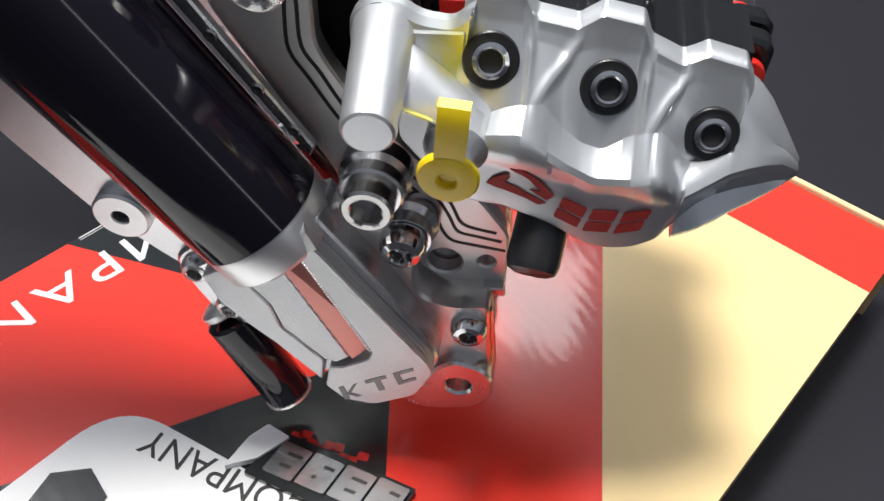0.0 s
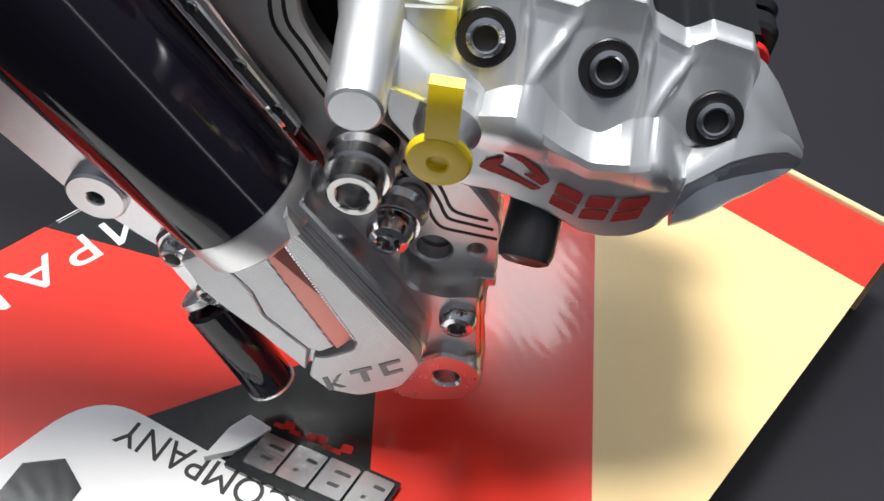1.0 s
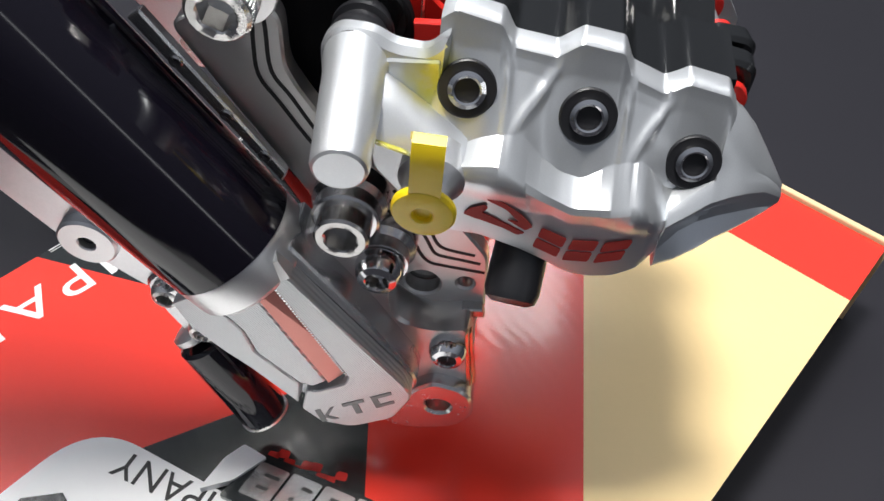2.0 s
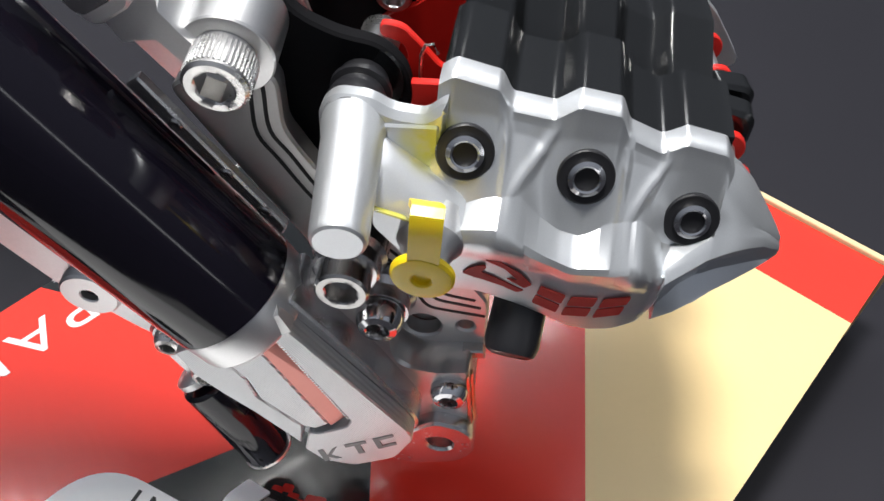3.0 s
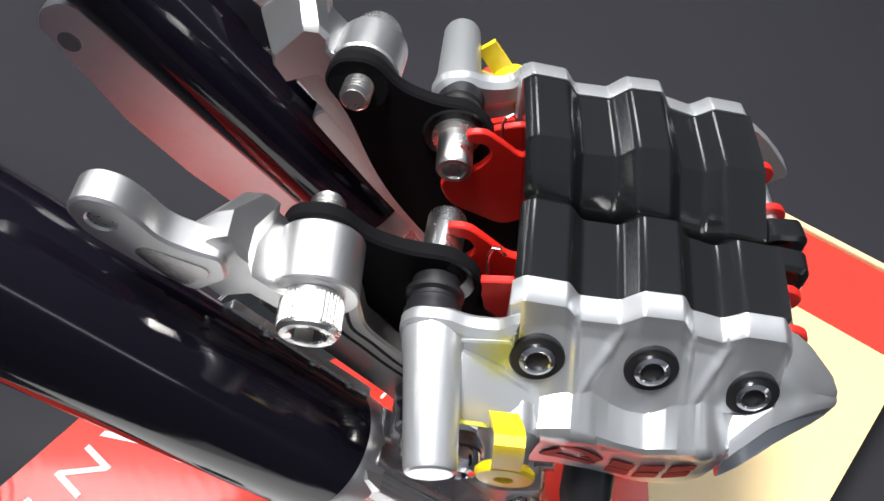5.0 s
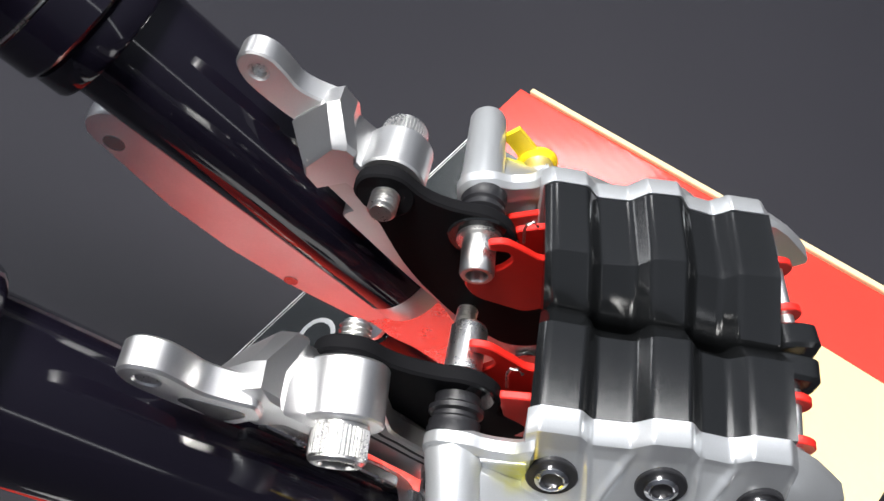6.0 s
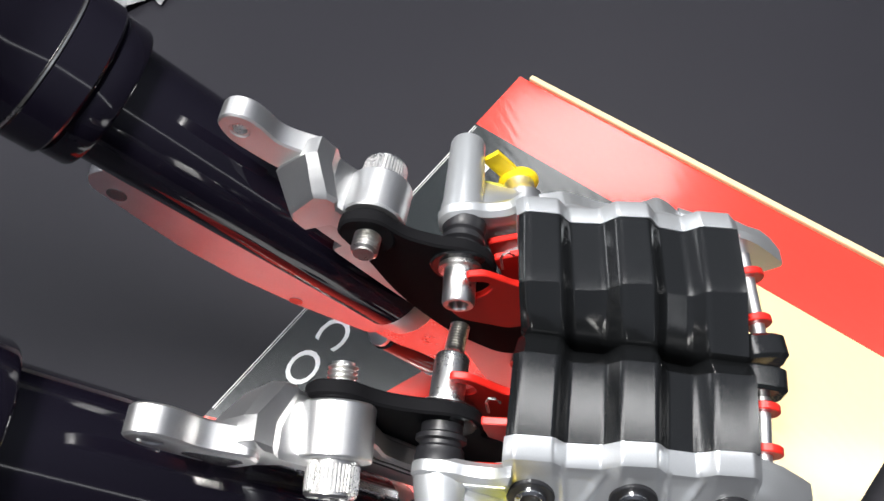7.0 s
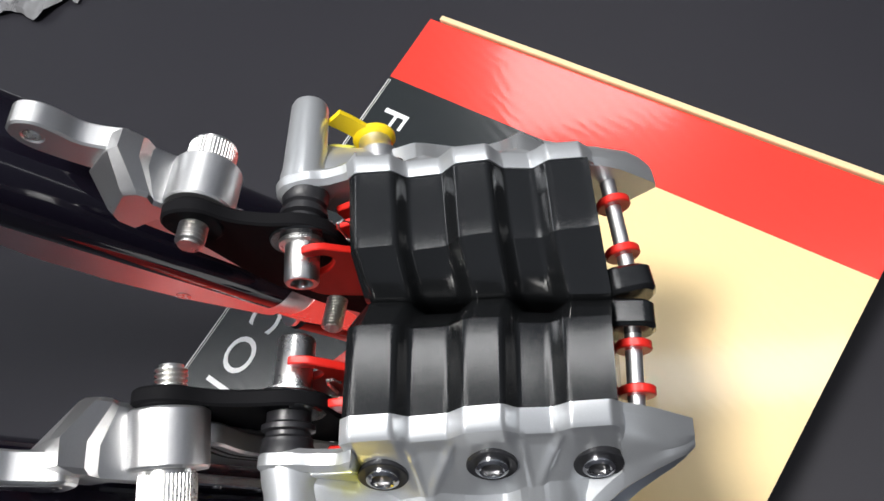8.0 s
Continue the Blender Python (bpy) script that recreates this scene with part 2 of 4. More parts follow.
def bolt(name, p, q, head_r, head_h, parent, frame_of=None, mat=None, socket_r=None, round_head=False, washer=None):
    """A socket screw: its head rises from p towards q, with a hexagon socket."""
    s = socket_r or head_r * 0.5
    h = head_h
    if round_head:
        profile = [(head_r, 0), (head_r, h * 0.3), (head_r * 0.93, h * 0.62), (head_r * 0.78, h * 0.9), (s * 1.15, h), (s, h - 0.3), (s, h * 0.3), (0, h * 0.22)]
        hexes = (5, 6)
    else:
        profile = [(head_r, 0), (head_r, h - 0.8), (head_r - 0.8, h), (s * 1.2, h), (s, h - 0.5), (s, h * 0.35), (0, h * 0.3)]
        hexes = (4, 5)
    ob = part(name, lathe(p, q, profile, 36, hexes=hexes), mat or STEEL, parent, frame_of=frame_of)
    d = (Vector(q) - Vector(p)).normalized()
    a = Vector(p) + d * h * 0.24
    part("socket", lathe(a, Vector(q) * 2 - Vector(p), [(s * 0.98, 0), (s * 0.98, 0.3), (0, 0.35)], 24, hexes=(0, 1)), SOCKET, ob, "dark hexagon socket", frame_of=frame_of)
    if washer:
        part("washer", pipe(Vector(p) - d * 0.2, Vector(p) + d * 1.0, washer, head_r * 0.9), RUBBER, ob, "black washer", frame_of=frame_of)
    return ob


def thread(p, q, r, pitch=1.25):
    d = (Vector(q) - Vector(p)).length
    profile = [(r * 0.72, 0)]
    h = 0.3
    while h + pitch < d:
        profile += [(r * 0.72, h), (r, h + pitch * 0.42), (r, h + pitch * 0.58)]
        h += pitch
    profile += [(r * 0.72, h), (r * 0.76, d), (0, d)]
    return lathe(p, q, profile, 24)


# ---------------------------------------------------------------- ground
bm = bmesh.new()
bmesh.ops.create_grid(bm, x_segments=8, y_segments=8, size=1600, matrix=Matrix.Translation((0, 0, -BOX_H)))
tagged(part("ground", bm, CLOTH, plain=True), "dark grey cloth covering the display table", "cloth", kind="structure")

# ---------------------------------------------------------------- carton
CORNER = Vector((-21.0, 278.6))
E1, E2 = Vector((0.824, -0.567)), Vector((0.567, 0.824))
BOX_L, BOX_W, BAND = 308.0, 480.0, 50.0


def on_box(a, b, z=0.0):
    """A place on the carton's top: a along its far edge from the far corner, b back from that edge."""
    p = CORNER + E1 * a - E2 * b
    return Vector((p.x, p.y, z))


def from_corner(p):
    rel = Vector((p.x, p.y)) - CORNER
    det = -E1.x * E2.y + E2.x * E1.y
    return (-rel.x * E2.y + E2.x * rel.y) / det, (E1.x * rel.y - E1.y * rel.x) / det


def text_mesh(words, size, extrude=0.15, spacing=1.0):
    data = bpy.data.curves.new("lettering", "FONT")
    data.body, data.size, data.extrude, data.resolution_u = words, size, extrude, 4
    data.space_character = spacing
    data.align_x, data.align_y = "LEFT", "BOTTOM_BASELINE"
    ob = bpy.data.objects.new("lettering", data)
    scene.collection.objects.link(ob)
    bpy.context.view_layer.update()
    made = bpy.data.meshes.new_from_object(ob)
    bm = bmesh.new()
    bm.from_mesh(made)
    bpy.data.objects.remove(ob)
    bpy.data.meshes.remove(made)
    bpy.data.curves.remove(data)
    return bm


def turned_axes(right, up):
    return Matrix(((right[0], up[0], 0), (right[1], up[1], 0), (0, 0, 1))).to_4x4()


def carton():
    box = thing("cardboard_box", "glossy red, black and cream printed cardboard carton lying on the cloth", "box")
    t = 0.8
    skew = 0.022 * BOX_W
    base = [on_box(t, t), on_box(BOX_L - t, t), on_box(BOX_L - t, BOX_W - t), on_box(skew + t, BOX_W - t)]
    part("wall", loft([[p + Vector((0, 0, z)) for p in base] for z in (-BOX_H, -t)]), CREAM, box, plain=True, label="cream printed sides")
    # the printed lid: one sheet, cut along the borders of its colours
    bm = bmesh.new()
    bm.faces.new([bm.verts.new(p) for p in (on_box(0, 0), on_box(BOX_L, 0), on_box(BOX_L, BOX_W), on_box(skew, BOX_W))])
    strip_line, diagonal = (on_box(0, BAND), on_box(300, BAND)), ((-126, 14), (62, 143))
    upper, lower = ((-191, 23), (-126, 14)), ((-95, -61), (-65, -41))
    cuts = [strip_line, ((73, 78), (73, -63)), ((-15.5, -48), (-10.5, -83)), upper, lower, diagonal, ((-300, -142), (60, -142))]
    for a, b in cuts:
        d = Vector((b[0] - a[0], b[1] - a[1], 0))
        geom = bm.verts[:] + bm.edges[:] + bm.faces[:]
        bmesh.ops.bisect_plane(bm, geom=geom, plane_co=(a[0], a[1], 0), plane_no=(-d.y, d.x, 0), dist=0.01)

    def over(p, a, b):
        return (b[0] - a[0]) * (p.y - a[1]) - (b[1] - a[1]) * (p.x - a[0]) > 0

    for f in bm.faces:
        c = f.calc_center_median()
        a, b = from_corner(c)
        # out of view: a plain grey reflector field for the bracket
        if c.y < -142:
            f.material_index = 3
        elif b < BAND:
            f.material_index = 0
        elif c.x > 73:
            f.material_index = 2
        elif over(c, *upper):
            f.material_index = 1 if over(c, *diagonal) else 0
        elif c.x > -13.5 + 0.14 * (-66 - c.y) or over(c, *lower):
            f.material_index = 0
        else:
            f.material_index = 1
    low = bmesh.ops.extrude_face_region(bm, geom=bm.faces[:])
    bmesh.ops.translate(bm, vec=(0, 0, -t), verts=[g for g in low["geom"] if isinstance(g, bmesh.types.BMVert)])
    part("lid", bm, (RED, BLACK_PRINT, CREAM, GREY_BOUNCE), box, plain=True, label="glossy printed lid in red, black and cream", sharp=20)
    bm = loft([[on_box(a, -4.2, -BOX_H), on_box(a, -0.4, -BOX_H), on_box(a, -0.4, 2.0), on_box(a, -0.9, 2.6), on_box(a, -3.7, 2.6), on_box(a, -4.2, 2.0)] for a in np.linspace(8, BOX_L + 2, 30)])
    part("board_edge", bm, KRAFT, box, plain=True, label="raw cream board edge")
    # the lid's folded left rim, worn down to bare board in two thin lines
    for inset, wide in ((0.4, 0.55), (1.9, 0.35)):
        run = [on_box(skew * b / BOX_W + inset, b, 0.06) for b in np.linspace(BAND + 2, 300, 12)]
        part("worn_rim", strip(run, wide, 0.16, Vector((E1.x, E1.y, 0))), WHITE, box, plain=True, label="thin worn pale rim")
    for words, spot in (("COMPANY", (-121.1, 92.4)), ("F", (-48.6, 214.0))):
        bm = text_mesh(words, 26.5, spacing=1.233)
        bmesh.ops.transform(bm, matrix=Matrix.Translation((*spot, 0.16)) @ turned_axes(-E2, E1) @ Matrix.Diagonal((1.185, 1, 1, 1)), verts=bm.verts)
        part("lettering", bm, WHITE, box, plain=True, label="white capital lettering")
    # thin white strokes printed on the red field
    for k, (x, y) in enumerate(((-56.9, 22.2), (-50.8, 27.0), (-41.9, 23.0), (-35.8, 28.9))):
        p = Vector((x, y, 0.1))
        q = p + Vector((9, 14 - 4 * (k % 2), 0))
        part("printed_stroke", strip([p, (p + q) / 2, q], 1.6, 0.2, Vector((0.84, -0.54, 0)) if k % 2 else Vector((0.75, -0.6, 0))), WHITE, box, plain=True, label="thin white printed stroke")
    return box


carton()


def card():
    it = thing("display_card", "white rounded card with black capital lettering lying on the carton", "card")
    # unseen lower part added long, so its white brightens the metal's reflections
    poly = rounded([(-232, -232), (-200, -179), (-126.1, -58.3), (-54, -84.2), (4, -105), (44, -232)], [12, 10, 24, 2, 8, 12], 10)
    bm = bmesh.new()
    loft([[(x, y, z) for x, y in poly] for z in (0.05, 0.7)], bm)
    part("sheet", bm, WHITE, it, plain=True)
    r = Vector((-0.96, 0.28)).normalized()
    bm = text_mesh("COMPANY", 15.5)
    bmesh.ops.transform(bm, matrix=Matrix.Translation((-36.0, -89.8, 0.86)) @ turned_axes(r, (-0.28, -0.96)), verts=bm.verts)
    part("lettering", bm, GROOVE, it, plain=True, label="black capital lettering")
    bm = bmesh.new()
    c = Vector((-128.1, -103.8))
    loft([[(c.x + 15 * math.cos(math.pi / 3 * k + 1.35), c.y + 15 * math.sin(math.pi / 3 * k + 1.35), z) for k in range(6)] for z in (0.72, 1.0)], bm)
    part("emblem", bm, BLACK_PRINT, it, plain=True, label="black glossy hexagon emblem")
    return it


card()


def badge():
    it = thing("emblem_badge", "chrome lettering badge with black backing on the carton", "badge")
    u, v = Vector((0.955, -0.22, 0)).normalized(), Vector((0.26, 0.965, 0)).normalized()
    o = Vector((-70.6, -79.3, 0.8))

    def slab(name, quad, z0, z1, mat, label=""):
        pts = rounded(quad, 1.0, 3)
        bm = bmesh.new()
        loft([[o + u * a + v * b + Vector((0, 0, z)) for a, b in pts] for z in (z0, z1)], bm)
        return part(name, bm, mat, it, label, plain=True)

    slab("backing", [(5, -2), (66, -4), (69, 17), (10, 20)], 0, 2.4, BLACK_PRINT, "black backing")
    slab("flash", [(-3, -3), (7, 5), (14, 18), (3, 20), (-1, 12)], 0.2, 3.6, WHITE, "white slanted flash")
    for k in range(4):
        a = 11.4 + 13.8 * k
        whole = slab("block", [(a, 1), (a + 12.6, 0.6), (a + 14.6, 15), (a + 2, 15.6)], 0.6, 4.4, CHROME, "chrome block")
        part("slot", loft([[o + u * (a + x) + v * y + Vector((0, 0, z)) for x, y in ((5, 5), (9.5 - (k % 2) * 3, 5), (10.2 - (k % 2) * 3, 6.4), (5.4, 6.4))] for z in (4.3, 4.5)]), GROOVE, whole, plain=True)
        part("slot", loft([[o + u * (a + x) + v * y + Vector((0, 0, z)) for x, y in ((5.6 + (k % 2) * 2, 10.4), (12, 10.2), (12.2, 11.6), (6 + (k % 2) * 2, 11.8))] for z in (4.3, 4.5)]), GROOVE, whole, plain=True)
    # red toothed mark above the blocks
    for k in range(9):
        p = o + u * (14 + 3.6 * k) + v * (21.5 + 2.2 * math.sin(1.7 * k)) 
        part("red_mark", loft([[p + Vector((x, y, z)) for x, y in rounded([(-2.6, -1.6), (2.4, -2.0), (2.8, 1.4), (-1.5, 2.0)], 0.9, 3)] for z in (-0.75, -0.6)]), RED_PART, it, "red printed mark", plain=True)
    return it


badge()


def wrapping():
    """A crumpled sheet of clear film, lying on the cloth."""
    it = thing("plastic_wrapping", "crumpled clear plastic wrapping lying on the cloth", "wrapping")
    bm = bmesh.new()
    n = 46
    grid = []
    for i in range(n):
        row = []
        for j in range(n):
            x, y = -600 + 240 * i / (n - 1), 425 + 190 * j / (n - 1)
            edge = min(i, j, n - 1 - i, n - 1 - j) / 6
            w = noise.noise(Vector((x / 32, y / 32, 1.7)))
            f = abs(noise.noise(Vector((x / 15, y / 15, 9.2))))
            row.append(bm.verts.new((x + 14 * noise.noise(Vector((x / 40, y / 40, 5))), y + 20 * noise.noise(Vector((x / 30, y / 30, 3))), -BOX_H + 3 + min(edge, 1) * (14 + 22 * w) + 10 * f)))
        grid.append(row)
    for i in range(n - 1):
        for j in range(n - 1):
            bm.faces.new((grid[i][j], grid[i + 1][j], grid[i + 1][j + 1], grid[i][j + 1]))
    part("film", bm, WRAP, it, plain=True, sharp=25)
    return it


wrapping()


# ---------------------------------------------------------------- fork legs
def fork_leg():
    leg = thing("fork_leg", "glossy black motorcycle fork leg with machined aluminium lower end", "fork leg", "fork legs")
    part("stanchion", lathe((0, 0, 0), (0, 0, 1), [(20.5, 0), (22, 1.2), (22, 145), (20, 145)], 96), TUBE, leg, frame_of=TUBE_AT)
    part("dust_seal", lathe((0, 0, 142), (0, 0, 143), [(22.3, 0), (26.2, 0.4), (26.8, 1.6), (26.8, 9), (26, 9.8), (22, 9.8)], 96), TUBE, leg, frame_of=TUBE_AT)
    part("outer_tube", lathe((0, 0, 152), (0, 0, 153), [(24, 0), (27.0, 0.2), (28.3, 1.4), (28.3, 13), (27.9, 13.4), (27.9, 14.4), (28.3, 14.8), (28.3, 26), (29.5, 29), (29.5, 420), (20, 420)], 96), TUBE, leg, frame_of=TUBE_AT)
    part("bright_ring", lathe((0, 0, 165.5), (0, 0, 166), [(27.9, 0), (28.5, 0.2), (28.5, 0.8), (27.9, 1.0)], 96), STEEL, leg, "thin bright ring", frame_of=TUBE_AT)
    part("collar", lathe((0, 0, -12), (0, 0, 0), [(18, 0), (20.4, 0.6), (21.4, 2), (21.8, 11), (21.4, 12.6), (19.5, 12.9)], 96), SATIN_ALU, leg, "satin aluminium collar", frame_of=TUBE_AT)
    # lug: a milled block with a raised border, a tapering slot and a stepped flank
    poly = rounded([(-29, -1), (23.5, -1), (24, -41), (21.6, -70), (19.6, -76), (6.6, -84.4), (-12, -84.2), (-21.4, -77), (-23, -66), (-25, -39), (-29, -28)], [1, 1, 3, 4, 3, 4, 3, 3, 6, 4, 4])
    lug = part("axle_lug", plate(poly, -11.4, 8, 0.8), ALU, leg, "aluminium axle lug", frame_of=LEG)
    # face plate round the slot, in three milled fields
    right_field = rounded([(13.8, -6), (20.2, -5), (20.9, -66), (19.9, -73.6), (5.6, -83.2), (-11.8, -82.9), (-20.4, -75.6), (-21.6, -66), (-12.6, -56.6), (-9.6, -58.8), (2.6, -58.6), (6.4, -55.4)], [0.5, 0.5, 2, 3, 3, 3, 2, 1, 2, 2, 1.5, 1])
    part("face", plate(right_field, -17.8, -11.2, 0.5), MILLED, lug, "finely milled face", frame_of=LEG)
    left_field = rounded([(-10.2, -2), (5.6, -4), (-3.2, -55.4), (-9.2, -56.2), (-12.4, -53), (-14.4, -33), (-10.4, -22)], 0.8)
    part("face", plate(left_field, -17.2, -11.2, 0.5), MILLED, lug, "finely milled face", frame_of=LEG)
    flank = rounded([(-23, -2), (-11.6, -2), (-11.8, -22), (-16, -33), (-14, -54.5), (-22, -64), (-23, -50), (-23.6, -40), (-25.4, -28), (-26.4, -14)], 1)
    part("flank", plate(flank, -16.4, -11.2, 0.5), MILLED, lug, frame_of=LEG)
    part("shoulder", loft([[(x, -10, 4), (x, -16.4, 0), (x, -18.0, -6.2), (x, -11.0, -6.2)] for x in (14.5, 21.2)]), SATIN_ALU, lug, "bright sloping shoulder", frame_of=LEG)
    # fine teeth along the slot's edges
    for row in (0.0, 2.3):
        for k in range(40):
            f = (k + 0.5) / 40
            x, z = 14.0 - row + (6.0 + 0.3 * row - 14.0) * f, -5 - 50 * f
            part("slot_tooth", plate([(x - 0.5, z - 0.34), (x + 0.4, z - 0.34), (x + 0.4, z + 0.34), (x - 0.5, z + 0.34)], -17.6 + 1.2 * row, -11.3, 0.1), ALU, lug, frame_of=LEG)
    # floor coloured as if mirroring the red carton
    part("slot_floor", loft([[(5.8, -16.8, -3), (14.6, -12.0, -3), (14.6, -11.3, -3), (5.8, -11.3, -3)], [(-3.4, -16.6, -57), (6.6, -12.8, -57), (6.6, -11.3, -57), (-3.4, -11.3, -57)]]), REFLECTED_RED, lug, "polished slot floor, the carton's red reflection in its colour", frame_of=LEG)
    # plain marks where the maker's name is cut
    shear = 0.45
    for k in range(3):
        x, z = -20.2 + 11.9 * k, -76.0 + 0.5 * k
        for q in {0: [[(0, 0), (2.4, 0), (4.8, 7.6), (2.4, 7.6)], [(3.2, 3.0), (8.4, 6.8), (10.8, 7.4), (5.4, 3.2)], [(4.2, 3.6), (7.6, 0.0), (5.4, 0.0), (3.0, 2.6)]], 1: [[(1.6, 5.4), (10.8, 5.4), (11.4, 7.2), (2.4, 7.2)], [(3.6, -0.2), (6.2, -0.2), (8.0, 5.4), (5.4, 5.4)]], 2: [[(0.6, 0), (3.0, 0), (5.0, 6.8), (2.6, 6.8)], [(2.4, 5.0), (10.6, 5.4), (11.2, 7.0), (3.0, 6.8)], [(0.6, 0), (8.6, 0.4), (9.2, 2.0), (1.2, 1.6)]]}[k]:
            part("name_mark", plate([(x + a, z + b) for a, b in q], -18.05, -17.7, 0.1), ENGRAVED, lug, "dull engraved mark", frame_of=LEG)
    return leg


def front_plate():
    it = thing("mudguard_stay", "flat polished aluminium mudguard stay beside the black fork", "stay", "mudguard stays")
    inner = [(-16, 126), (-20, 132), (-28, 134), (-34.5, 130), (-38, 112), (-42.5, 88), (-43, 58), (-39, 26), (-33, 2), (-30, -10), (-14, -12)]
    outer = [(-16, 126), (-21, 132.6), (-29, 134), (-37, 129), (-42.5, 110), (-47, 88), (-48, 58), (-47.5, 28), (-41, 2), (-37, -10), (-14, -12)]
    inner, outer = rounded(inner, 3, 3), rounded(outer, 3, 3)
    bar = part("bar", loft([[(x, y, z) for x, z in row] for y, row in ((-4.6, [(x + 1.2, z) for x, z in outer]), (-3.4, outer), (3.0, [((a[0] + b[0]) / 2 - 0.8, (a[1] + b[1]) / 2) for a, b in zip(inner, outer)]), (8.4, inner), (9.5, [(x + 1.0, z) for x, z in inner]))]), STAY_ALU, it, sharp=40, frame_of=LEG)
    for x, z, r in ((-29.5, 121, 3.2), (-35.5, 29.5, 2.4)):
        part("bore", lathe((x, 9.8, z), (x, 0, z), [(r, 0), (r + 0.7, 0), (r + 0.7, 1.0), (r, 1.0), (r, 0.6), (0, 0.6)], 32), DARK_STEEL, bar, "threaded bore", frame_of=LEG)
    boss = part("pivot_boss", lathe((-36, 4, 24.2), (-36, -9, 24.2), [(9.2, 0), (9.2, 12.2), (8.4, 13), (3.0, 13), (2.6, 12.5), (2.6, 6), (0, 6)], 40), SATIN_ALU, it, "round aluminium boss", frame_of=LEG)
    part("socket", rod((-36, 0, 24.2), (-36, -6.6, 24.2), 2.5, 0.2), GROOVE, boss, frame_of=LEG)
    poly = rounded([(-19, 6), (-35, 3), (-39, -8), (-42, -26), (-37, -36), (-26, -38), (-19, -30)], 5)
    part("foot", plate(poly, -8, 0, 1.2), ALU, it, "polished foot", frame_of=LEG)
    bolt("screw", (-30, -7.6, -3.8), (-30, -12.6, -3.8), 5.2, 4.6, it, LEG, round_head=True, socket_r=2.4)
    bolt("screw", (-32.8, -7.6, -23.2), (-32.8, -12.6, -23.2), 5.0, 4.4, it, LEG, round_head=True, socket_r=2.4)
    part("washer", lathe((-41, -3, -25), (-40, -6, -38), [(8, 0), (9.4, 0.8), (9.4, 3), (8, 4)], 40), SATIN_ALU, it, "round aluminium washer", frame_of=LEG)
    part("spacer_tube", lathe((-44, -4, -32), (-50, -8, -75), [(7.5, 0), (9.0, 1), (9.0, 42), (8.4, 43.5)], 48), TUBE, it, "black spacer tube", frame_of=LEG)
    part("ring", lathe((-49.9, -7.9, -74.4), (-50, -8, -75), [(8.4, 0), (9.4, 0.3), (9.4, 1.4), (8.0, 2.0), (0, 2.0)], 48), STEEL, it, frame_of=LEG)
    return it


